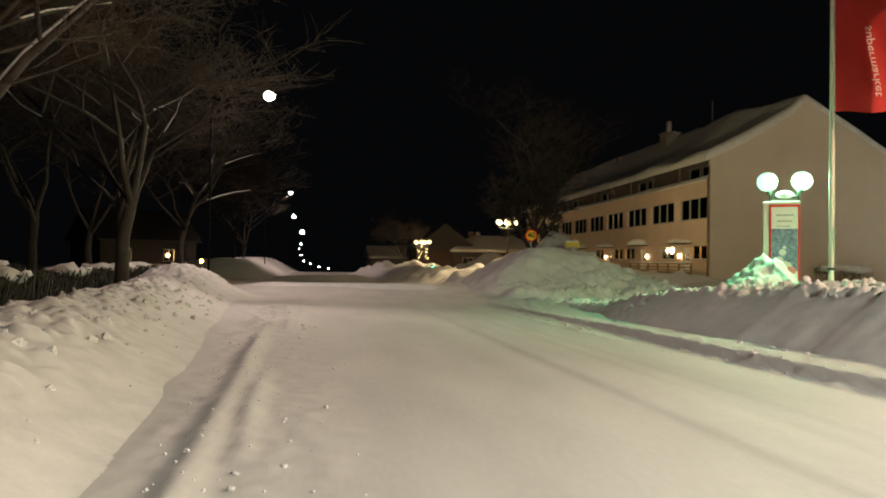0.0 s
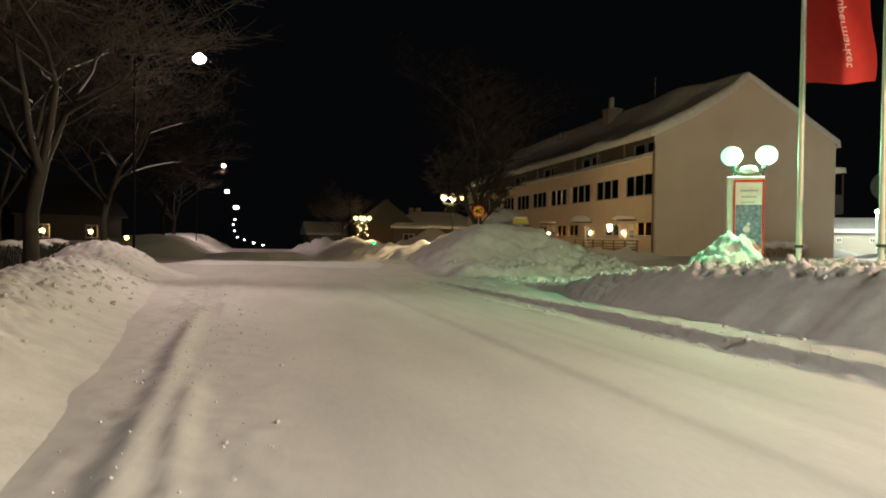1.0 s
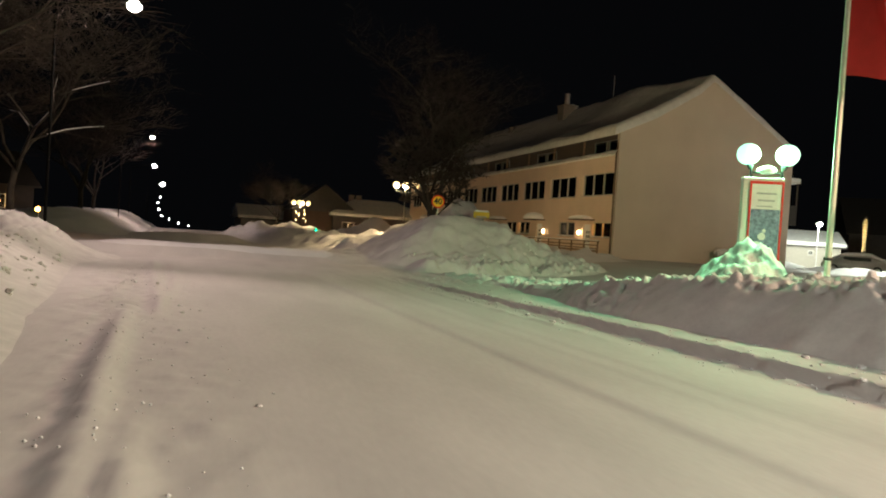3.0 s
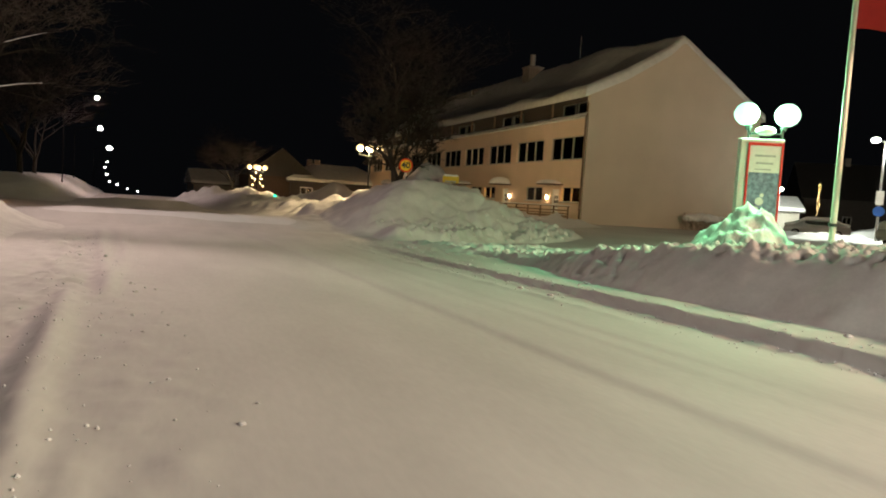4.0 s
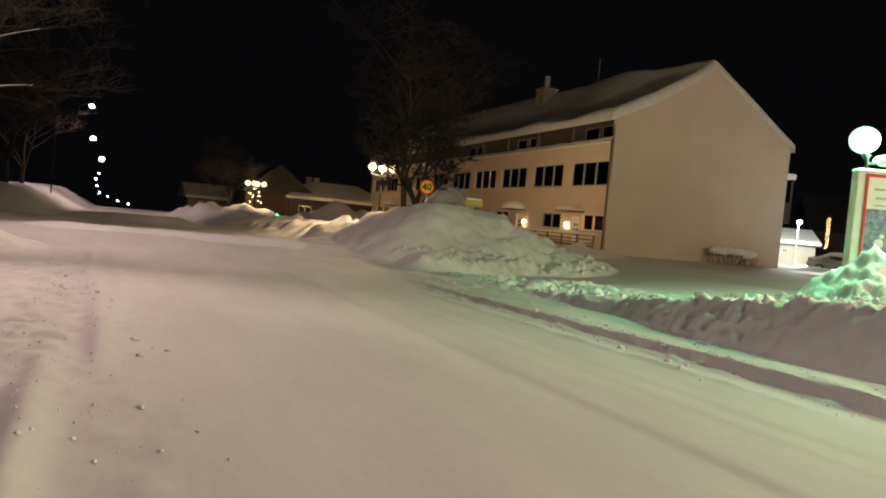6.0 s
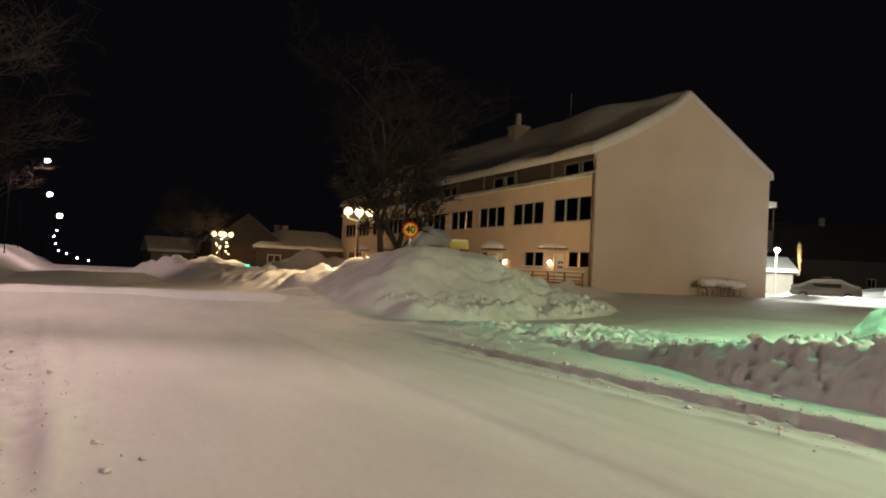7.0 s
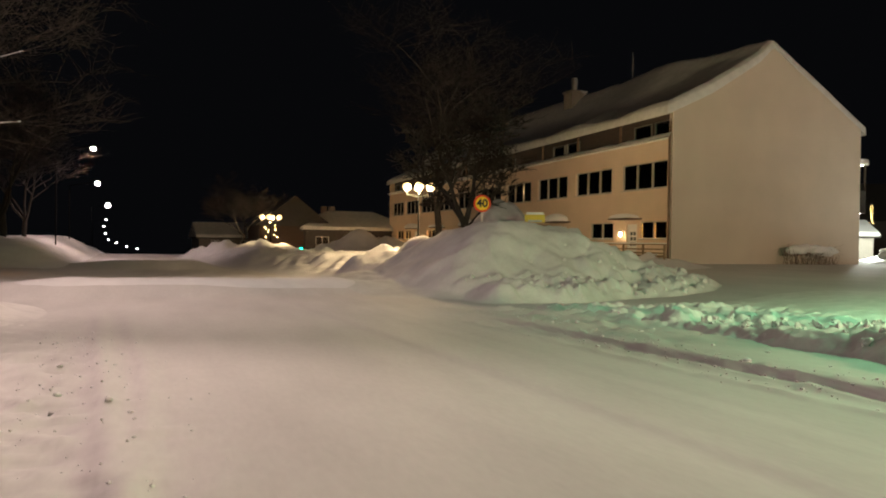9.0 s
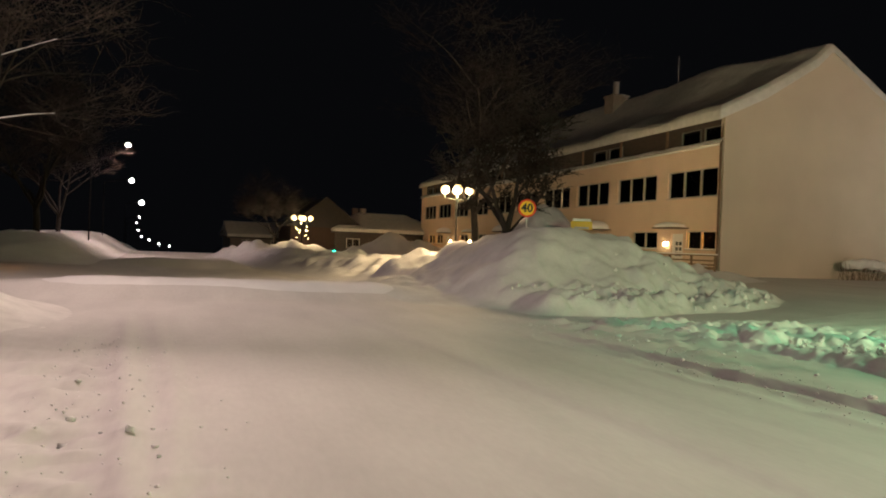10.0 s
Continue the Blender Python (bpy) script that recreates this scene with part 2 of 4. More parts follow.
def land(x, y):
    """Height of the ground sheet: packed road, kerb strip, ground rising to the buildings."""
    z = 0.016 * rough_field(x, y * 0.5, 2.4, 3, 3)
    road = ease(0, 0.6, x - left_edge(y)) * (1 - ease(0, 0.5, x - right_step(y)))
    # kerb strip beside the road
    keep = 1 - ease(27, 32, y)
    ragged = 0.09 * rough_field(x * 0.2, y, 1.1, 4, 21)
    far = x - right_step(y) + ragged
    z = z + keep * np.interp(y, [12, 17, 21, 26], [0.225, 0.21, 0.155, 0.11]) * (0.92 * ease(0.0, 0.10, far) + 0.08 * ease(0.10, 0.5, far)) * (1 + 0.10 * rough_field(x, y, 0.7, 3, 8))
    # crust broken off along the lower lip, and a second scraped line beside it
    z = z + keep * (0.035 + 0.05 * rough_field(x, y, 0.45, 3, 22)) * np.exp(-((far + 0.10) / 0.09) ** 2)
    z = z + keep * ease(15, 19, y) * (0.028 + 0.05 * rough_field(x, y, 0.4, 3, 23)) * np.exp(-((far + 0.62) / 0.10) ** 2)
    # rise to the parking place and the buildings
    z = z + 0.75 * ease(16, 27, x) * (1 - 0.25 * ease(40, 60, x))
    z = z + 0.15 * ease(1, -5, x - left_edge(y)) + 0.3 * ease(60, 100, y) * ease(5, 12, np.abs(x - 2))
    # wheel tracks, parallel to the road
    for off, deep, wide in ((8.62, 0.024, 0.12), (8.2, 0.004, 0.3), (6.95, 0.004, 0.16), (10.2, 0.010, 0.10), (5.3, 0.004, 0.2), (9.75, 0.008, 0.08)):
        c = off - 0.075 * y + 0.10 * field(y / 6, y * 0 + off, 4)
        # steep on the far wall, drawn out towards the left bank
        u = (x - c) / wide
        z = z - deep * np.exp(-np.where(u > 0, u, u * 0.22) ** 2) * (1 - ease(30, 40, y))
    # ridges of loose snow by the left bank
    c = left_edge(y) + 0.05 * field(y / 1.7, y * 0, 6)
    z = z + (0.09 + 0.03 * field(y / 2.2, y * 0 + 3, 7)) * np.exp(-((x - c) / 0.15) ** 2) * (1 - ease(17, 20, y))
    for off, tall, wide in ((0.0, 0.055, 0.13), (0.50, 0.035, 0.10)):
        c = ridge_line(y) + off * ease(18, 26, y) + 0.04 * field(y / 2.4, y * 0 + off, 14)
        z = z + tall * np.exp(-((x - c) / wide) ** 2) * ease(17.5, 20, y) * (1 - ease(31, 35, y))
    # trodden strip between the windrow and the bank
    trod = ease(16, 19, y) * (1 - ease(30, 34, y)) * ease(0.15, 0.4, ridge_line(y) - x) * (1 - ease(1.3, 1.9, ridge_line(y) - x))
    z = z + trod * (0.05 * rough_field(x, y, 0.5, 3, 15) - 0.06 * clods(x, y, 0.45, 16, 0.35) + 0.05 * clods(x, y, 0.2, 17, 0.3))
    c2 = left_edge(y) + 0.32 + 0.08 * field(y / 2.5, y * 0 + 9, 11)
    z = z + 0.07 * np.exp(-((x - c2) / 0.12) ** 2) * (ease(6.5, 9, y) * (1 - ease(10.5, 13, y)))
    side = np.exp(-((x - left_edge(y) - 0.55) / 0.75) ** 2) * (1 - ease(26, 36, y))
    z = z + side * (0.028 * clods(x, y, 0.22, 31, 0.35) + 0.02 * rough_field(x, y, 0.35, 3, 12))
    side = np.exp(-((x - left_edge(y) + 0.3) / 0.35) ** 2) * (1 - ease(26, 36, y))
    z = z + side * 0.035 * clods(x, y, 0.18, 41, 0.5)
    edge = np.exp(-((x - right_step(y) - 0.3) / 0.6) ** 2) * (1 - ease(30, 36, y))
    z = z + edge * 0.035 * clods(x, y, 0.16, 51, 0.2)
    turn = np.exp(-(np.abs(x - 13.6) / 4.0) ** 3 - (np.abs(y - 29) / 3.8) ** 3)
    z = z + turn * (0.13 * clods(x, y, 0.42, 61, 0.25) + 0.09 * clods(x, y, 0.2, 62, 0.3) + 0.12 * rough_field(x * 0.35, y, 0.9, 4, 13))
    # furrows scraped round the corner
    for off, deep in ((29.3, 0.10), (30.4, 0.08), (31.6, 0.10)):
        c = off - 0.10 * (x - 10) + 0.25 * field(x / 1.7, x * 0 + off, 18)
        z = z + deep * np.exp(-((y - c) / 0.22) ** 2) * ease(9.6, 11.5, x) * (1 - ease(15, 19, x)) * (0.7 + rough_field(x, y, 0.5, 3, 19))
    # low ridges across the side street, raised so their faces catch lamplight as bands
    across = ease(-5, 0.5, x) * (1 - ease(8.0, 10.0, x + 0.21 * (y - 40)))
    z = z + across * 0.40 * (ease(37.0, 39.3, y + 0.12 * np.sin(x * 0.7)) - ease(39.6, 44.5, y))
    z = z + across * 0.50 * (ease(56.8, 58.8, y) - ease(59.0, 64.0, y))
    # the street dips far off
    z = z - 0.022 * np.maximum(0, y - 112) - 0.6 * ease(100, 125, y)
    return z


def steps(*spans):
    """Coordinates from (start, end, step) spans."""
    out = []
    for a, b, s in spans:
        out.extend(np.arange(a, b - s * 0.5, s))
    out.append(spans[-1][1])
    return np.array(out)


def sheet(name, xs, ys, height, mat, parent=None, smooth=True):
    gx, gy = np.meshgrid(xs, ys)
    gz = height(gx, gy)
    verts = np.stack([gx.ravel(), gy.ravel(), gz.ravel()], 1)
    nx, ny = len(xs), len(ys)
    i = (np.arange(ny - 1)[:, None] * nx + np.arange(nx - 1)[None, :]).ravel()
    faces = np.stack([i, i + 1, i + nx + 1, i + nx], 1)
    return shaped(name, verts.tolist(), faces.tolist(), mat, parent, "", smooth)


# ---- ground ----
ground = sheet("ground", steps((-900, -100, 80), (-100, -20, 8), (-20, 0, 0.8), (0, 1.4, 0.14), (1.4, 14.5, 0.075), (14.5, 26, 0.3), (26, 70, 2), (70, 150, 8), (150, 900, 75)),
               steps((-200, -20, 20), (-20, 0, 1.0), (0, 3, 0.3), (3, 24, 0.085), (24, 46, 0.14), (46, 66, 0.35), (66, 120, 1.5), (120, 400, 10), (400, 1400, 50)), land, SNOW_ROAD)
tagged(ground, "snow-covered street and open ground, packed white with wheel tracks", "ground", kind="structure")


def bank(name, xs, ys, height, label, mat=SNOW_OLD, category="snow bank"):
    """A heap of ploughed snow; its rim lies under the ground sheet."""
    def total(x, y):
        h = height(x, y)
        return land(x, y) - 0.05 + h
    ob = sheet(name, xs, ys, total, mat)
    return tagged(ob, label, category)


def left_bank_height(x, y):
    foot = 2.92 - 0.128 * (y - 6.6) + 0.15 * rough_field(x * 0.1, y, 1.6, 3, 71)
    crest = -0.1 - 0.15 * (y - 11)
    crest = np.minimum(crest, foot - 1.6)
    up = ease(0, 1, (foot - x) / (foot - crest)) ** 0.85
    down = 1 - 0.75 * ease(0.2, 2.2, crest - x)
    top = 0.80 + 0.10 * field(y / 5, y * 0, 72)
    h = up * down * top * (1 - ease(31, 36, y)) * ease(-14, -8, y)
    # heap at the corner of the side street
    h = np.maximum(h, 1.25 * np.exp(-(((x + 3.1) / 2.2) ** 2 + ((y - 32.5) / 2.6) ** 2) ** 1.2))
    h = np.maximum(h, 0.9 * np.exp(-(((x + 2.4) / 1.5) ** 2 + ((y - 30.3) / 2.4) ** 2) ** 1.2))
    rough = ease(0.28, 0.72, h + 0.12 * rough_field(x, y, 1.1, 2, 77))
    h = h + rough * (0.09 * rough_field(x, y, 0.7, 4, 73) + 0.10 * clods(x, y, 0.34, 74, 0.45) + 0.06 * clods(x, y, 0.17, 75, 0.6) + 0.05 * rough_field(x, y, 0.15, 2, 76))
    return np.maximum(h, 0)


left_bank = bank("snow_bank", steps((-9, -4, 0.2), (-4, 3.4, 0.055)), steps((-16, 2, 0.4), (2, 24, 0.065), (24, 38, 0.13)), left_bank_height,
     "long rough ploughed snow bank beside the road under bare trees")


def right_bank_height(x, y):
    foot = np.interp(y, [6, 10, 14, 16, 18, 20, 23, 28], [12.6, 12.4, 12.1, 11.75, 11.45, 11.45, 11.95, 11.9]) + 0.16 * rough_field(x * 0.1, y, 1.2, 3, 81)
    tall = np.interp(y, [-20, 15, 18, 20, 22, 24, 26, 28, 31, 33], [1.42, 1.36, 1.22, 1.02, 0.74, 0.54, 0.44, 0.39, 0.35, 0.3]) - 0.25
    up = np.clip((x - foot) / (1.25 * np.maximum(tall, 0.3)), 0, 1) ** 0.9
    top = tall * (1 + 0.06 * field(y / 2.5, x * 0.3, 82))
    down = 1 - 0.9 * ease(17.6, 21.0, x - 2.5 * ease(20, 24, y))
    h = up * down * top * (1 - ease(30.0, 33.0, y - 0.12 * (x - 12)))
    # the pointed heap by the lit column
    d = np.sqrt((x - 15.9) ** 2 + (y - 20.25) ** 2)
    h = np.maximum(h, 1.98 - 0.95 * d + 0.25 * rough_field(x, y, 0.5, 4, 89))
    lumps = ease(0.72, 1.0, h / np.maximum(tall, 0.25)) * ease(0.1, 0.3, h)
    lumps = np.maximum(lumps, ease(17.0, 20.5, y) * ease(0.03, 0.15, h))
    lumps = lumps * (1 - 0.52 * ease(19, 23, y)) * (1 - 0.8 * ease(21, 24, y) * ease(1.6, 2.8, x - foot))
    h = h + lumps * (0.12 * rough_field(x, y, 0.6, 4, 83) + 0.13 * rough_field(x, y, 1.3, 2, 88) + 0.06 * clods(x, y, 0.26, 84, 0.5) + 0.06 * clods(x, y, 0.15, 85, 0.7) + 0.17 * rough_field(x, y, 0.17, 3, 87) - 0.05)
    h = h + ease(0.05, 0.2, h) * 0.03 * rough_field(x, y, 0.5, 3, 86)
    return np.maximum(h, 0)


right_bank = bank("snow_bank", steps((11.0, 16.4, 0.045), (16.4, 24, 0.15)), steps((-20, 9, 0.4), (9, 34.5, 0.05)), right_bank_height,
     "high ploughed snow bank with a smooth cut face and clumpy top", SNOW_OLD)


def mound_height(x, y):
    # flat-topped heap with straight dumped sides
    wob = 0.5 * rough_field(x, y, 2.2, 3, 90)
    across = np.interp(x + wob - 0.28 * np.clip(39 - y, 0, 4) * (1 - ease(13, 16, x)), [9.3, 10.1, 11.3, 12.3, 13.1, 13.9, 15.4, 16.6, 17.7, 19.6, 21.4], [0, 0.22, 1.08, 1.86, 2.40, 2.60, 2.66, 2.42, 1.78, 0.86, 0])
    gully = 0.35 * rough_field(x, y * 0.3, 1.5, 3, 99) * ease(13.5, 16.5, x)
    along = np.interp(y + wob + gully, [34.8, 36.0, 37.6, 38.8, 40.5, 42.0, 45.0], [0, 0.75, 1.95, 2.62, 2.62, 2.1, 0.0])
    soft = 0.25
    h = -soft * np.log(np.exp(-across / soft) + np.exp(-along / soft)) + 0.05
    h = np.where(np.minimum(across, along) <= 0.01, np.minimum(h, 0), h)
    # low terrace pushed up along the front
    front = 33.0 + 0.13 * (x - 11) + 0.5 * rough_field(x, y * 0, 1.8, 3, 89)
    shelf = (0.52 + 0.18 * rough_field(x, y, 1.2, 3, 88)) * ease(0, 0.9, y - front) * ease(10.8, 12.4, x) * (1 - ease(18.5, 21, x)) * (1 - ease(38, 40, y))
    h = np.maximum(h, shelf)
    h = np.maximum(h, 0.6 * np.exp(-((np.abs(x - 10.8) / 2.0) ** 2.2 + (np.abs(y - 42.5) / 4.5) ** 2.2)))
    face = ease(15.0, 17.5, x)
    h = h + ease(0.1, 0.6, h) * (0.24 * rough_field(x, y, 1.4, 4, 91) + face * (0.26 * clods(x, y, 1.0, 92, 0.6) + 0.12 * clods(x, y, 0.4, 93, 0.4) + 0.20 * rough_field(x, y, 0.6, 4, 97)) + 0.05 * clods(x, y, 0.5, 95, 0.3) + (0.06 + 0.14 * face) * rough_field(x, y, 0.45, 4, 96) - 0.16 * face)
    h = h + ease(0.05, 0.2, h) * (1 - ease(0.6, 0.95, h)) * ease(11.5, 13.0, x) * (0.16 * clods(x, y, 0.36, 94, 0.5) + 0.10 * clods(x, y, 0.18, 87, 0.5) + 0.24 * rough_field(x, y, 0.45, 4, 98))
    return np.maximum(h, 0)


corner_mound = bank("snow_mound", steps((7.5, 22.5, 0.085)), steps((32.5, 50, 0.1)), mound_height,
     "big flat-topped mound of greyish cleared snow at the street corner", SNOW_PILED, "snow mound")


def back_mound_height(x, y):
    h = 3.45 * np.exp(-(((x - 16.4) / 2.2) ** 2 + ((y - 43.6) / 1.7) ** 2) ** 1.3)
    h = h + ease(0.2, 0.8, h) * (0.32 * rough_field(x, y, 1.0, 5, 101) + 0.22 * clods(x, y, 0.6, 102, 0.5))
    return np.maximum(h, 0)


bank("snow_mound", steps((12.5, 21, 0.12)), steps((40.5, 48, 0.14)), back_mound_height, "grey dirty snow mound, darkened for shade, below the bare tree", SNOW_DIRTY_SHADE, "snow mound")


def far_right_height(x, y):
    foot = 9.8 - 0.205 * (y - 40) + 0.3 * rough_field(x * 0.1, y, 3, 3, 111)
    foot = np.where(y > 62, 9.8 - 0.205 * 22 - 0.06 * (y - 62), foot)
    h = 1.05 * ease(0, 4.5, x - foot) * ease(40, 45, y) * (1 - 0.55 * ease(5, 9, x - foot)) * (1 - ease(84, 92, y))
    for cx, cy, tall, r in ((13.8, 46.5, 2.1, 1.7), (12.5, 47.5, 1.6, 2.0), (10.9, 85.5, 1.6, 2.2), (13.0, 85.5, 1.3, 2.0), (18.9, 79, 2.5, 2.6), (21.5, 79, 1.7, 2.6), (16.5, 79, 1.4, 2.2), (7.5, 82, 1.6, 2.0), (5.6, 84, 1.1, 1.6)):
        h = np.maximum(h, tall * np.exp(-(((x - cx) / r) ** 2 + ((y - cy) / r) ** 2) ** 1.1))
    h = h + ease(0.15, 0.6, h) * (0.40 * rough_field(x, y, 1.2, 5, 112) + 0.22 * clods(x, y, 0.8, 113, 0.6))
    return np.maximum(h, 0)


bank("snow_bank", steps((3, 16, 0.2), (16, 26, 0.35)), steps((40, 62, 0.2), (62, 94, 0.4)), far_right_height,
     "uneven row of ploughed snow heaps along the far side street", SNOW)


def far_left_height(x, y):
    foot = -1.7 - 0.055 * (y - 60)
    h = 1.5 * ease(0, 4.2, foot - x) * ease(55.5, 60, y + 0.15 * x) * (1 - 0.5 * ease(6, 11, foot - x)) * (1 - ease(150, 170, y))
    h = h + ease(0.15, 0.6, h) * (0.25 * rough_field(x, y, 1.5, 4, 121) + 0.08 * clods(x, y, 0.6, 122, 0.5))
    return np.maximum(h, 0)


bank("snow_bank", steps((-18, -8, 0.6), (-8, -0.5, 0.25)), steps((52, 75, 0.25), (75, 172, 1.2)), far_left_height,
     "smooth high snow bank beyond the side street", SNOW)


# whiter raised strip that stands for the band of lamplight on the road
def ridge_height(x, y):
    keep = ease(-2.5, 0.5, x) * (1 - ease(8.2, 10.2, x + 0.25 * (y - 39)))
    mid = 39.0 + 0.12 * np.sin(x * 0.6) + 0.2 * rough_field(x, y * 0.2, 2.5, 2, 161)
    return np.maximum(0, keep * (0.13 + 0.04 * rough_field(x, y, 0.8, 3, 162)) * (ease(-1.3, 0.3, y - mid) - ease(0.5, 1.4, y - mid)))


bank("lit_strip_ridge", steps((-3, 10.5, 0.12)), steps((36.5, 41.5, 0.1)), ridge_height, "low white snow ridge standing for the lit strip across the street", SNOW, "snow ridge")


# loose lumps of snow beside the ridges and at the turning
def lump_mesh(seed):
    bm = bmesh.new()
    bmesh.ops.create_icosphere(bm, subdivisions=2, radius=1)
    for v in bm.verts:
        k = 1 + 0.75 * noise.noise(v.co * 1.7 + Vector((seed * 7.1, 0, 0))) + 0.15 * noise.noise(v.co * 3.5 + Vector((0, seed * 3.3, 0)))
        v.co *= k
        v.co.z = max(v.co.z, -0.45)
    me = bpy.data.meshes.new("snow_lump")
    bm.to_mesh(me)
    bm.free()
    me.materials.append(SNOW)
    me.shade_smooth()
    return me


LUMPS = [lump_mesh(k) for k in range(5)]
rnd = random.Random(5)


def ground_z(x, y):
    return float(land(np.array([float(x)]), np.array([float(y)]))[0])


def lump(x, y, r):
    ob = new("snow_lump", LUMPS[rnd.randrange(5)])
    ob.matrix_basis = Matrix.LocRotScale((x, y, ground_z(x, y) + 0.12 * r), Euler((0, 0, rnd.uniform(0, 6.3))), (r, r * rnd.uniform(0.7, 1.1), r * rnd.uniform(0.55, 0.9)))
    return tagged(ob, "loose lump of snow lying on the packed street", "snow lump", group="loose snow lumps")


for _ in range(60):
    y = rnd.uniform(4, 24) if rnd.random() < 0.75 else rnd.uniform(24, 30)
    lump(left_edge(y) + rnd.triangular(-0.45, 1.6, 0.4), y, rnd.choice((0.012, 0.016, 0.02, 0.03, 0.04)))
for _ in range(85):
    y = rnd.uniform(12, 33)
    lump(right_step(y) + rnd.triangular(-0.5, 2.6, 0.3) + max(0, (y - 26) * 0.5), y, rnd.choice((0.02, 0.025, 0.03, 0.04, 0.055)))


def crumbs(name, count, place, label):
    """Fine crumbs of snow, too small to count, as one object."""
    rng = random.Random(77)
    spots = np.array([place(rng) for _ in range(count)])
    heights = land(spots[:, 0], spots[:, 1])
    verts, faces = [], []
    for (x, y), z in zip(spots, heights):
        r = rng.choice((0.008, 0.010, 0.014, 0.02))
        c = Vector((x, y, z + 0.3 * r))
        b = len(verts)
        for d in ((1, 0, 0), (0, 1, 0), (-1, 0, 0), (0, -1, 0), (0, 0, 1), (0, 0, -1)):
            verts.append(tuple(c + Vector(d) * r * rng.uniform(0.6, 1.3)))
        for q in ((0, 1, 4), (1, 2, 4), (2, 3, 4), (3, 0, 4), (1, 0, 5), (2, 1, 5), (3, 2, 5), (0, 3, 5)):
            faces.append(tuple(b + i for i in q))
    return tagged(shaped(name, verts, faces, SNOW), label, "snow crumbs", kind="stuff")


def near_kerb(rng):
    y = rng.uniform(11, 33)
    return float(right_step(y)) + rng.gauss(0.05, 0.32) + max(0.0, y - 25) * rng.random() * 0.6, y


def near_ridge(rng):
    y = rng.uniform(4.5, 30)
    return float(left_edge(y)) + rng.triangular(-0.6, 1.5, -0.2), y


crumbs("snow_crumbs", 900, near_kerb, "fine crumbs of snow scattered along the ploughed kerb")
crumbs("snow_crumbs", 420, near_ridge, "fine crumbs of snow scattered beside the snow bank")


# broken clods lying on the banks
def clod_mesh(seed):
    bm = bmesh.new()
    bmesh.ops.create_icosphere(bm, subdivisions=2, radius=1)
    for v in bm.verts:
        k = 1 + 0.9 * noise.noise(v.co * 1.5 + Vector((seed * 5.7, 1, 0))) + 0.45 * noise.noise(v.co * 3.4 + Vector((2, seed * 4.3, 0)))
        v.co *= max(0.35, k)
    me = bpy.data.meshes.new("clod")
    bm.to_mesh(me)
    bm.free()
    me.materials.append(SNOW_OLD)
    return me


CLODS = [clod_mesh(k) for k in range(7)]


def lay_clods(parent, height, spots, sizes, seed, most=290):
    rng = random.Random(seed)
    xy = np.array([spots(rng) for _ in range(900)])
    h = height(xy[:, 0], xy[:, 1])
    z = land(xy[:, 0], xy[:, 1]) - 0.05 + h
    laid = 0
    for (x, y), hh, zz in zip(xy, h, z):
        if hh < 0.12 or laid >= most:
            continue
        laid += 1
        r = rng.choice(sizes)
        ob = new("clod", CLODS[rng.randrange(7)])
        ob.parent = parent
        ob.matrix_basis = Matrix.LocRotScale((x, y, zz + 0.15 * r), Euler((rng.uniform(0, 6), rng.uniform(0, 6), rng.uniform(0, 6))), (r, r * rng.uniform(0.6, 1.0), r * rng.uniform(0.5, 0.9)))


def on_right_crest(rng):
    y = rng.uniform(9.5, 27.0)
    return 12.1 + (1.2 if y < 18 else 0.2 + max(0.0, 1 - (y - 18) / 4)) + rng.triangular(-0.1, 3.0, 0.4), y


def on_left_bank(rng):
    y = rng.uniform(4, 30)
    return float(left_edge(y)) - rng.triangular(0.7, 4.5, 2.6), y


def on_mound(rng):
    return rng.uniform(11.5, 20.5), rng.triangular(33.0, 37.6, 34.2)


lay_clods(right_bank, right_bank_height, on_right_crest, (0.03, 0.04, 0.05, 0.07, 0.10), 1)
lay_clods(left_bank, left_bank_height, on_left_bank, (0.02, 0.03, 0.04, 0.05, 0.075), 2, 220)
lay_clods(corner_mound, mound_height, on_mound, (0.04, 0.06, 0.09), 3, 70)


# ---- the long white building ----
X0, X1, Y0, Y1 = 28.0, 42.0, 46.45, 99.0
EAVE, RIDGE, BASE, SILL3 = 8.97, 13.25, 0.55, 7.6
home = empty("apartment_building", X0, Y0, BASE)
tagged(home, "long white plastered three-storey building with snow-covered roof and dark attic band", "building")
home_m = Matrix.Translation((-X0, -Y0, -BASE))


def hpart(name, bm, mat, parent=None, label=""):
    bm.transform(home_m)
    return part(name, bm, mat, parent or home, label)


def wall_cells(openings, a0, a1, z0, z1):
    """Rectangles of a wall with its openings (a, a, z, z) left out."""
    cuts_a = sorted({a0, a1, *[v for o in openings for v in o[:2]]})
    cells = []
    for a, b in zip(cuts_a, cuts_a[1:]):
        mid = (a + b) / 2
        holes = sorted((o[2], o[3]) for o in openings if o[0] < mid < o[1])
        z = z0
        for h0, h1 in holes:
            if h0 > z:
                cells.append((a, b, z, h0))
            z = h1
        if z < z1:
            cells.append((a, b, z, z1))
    return cells


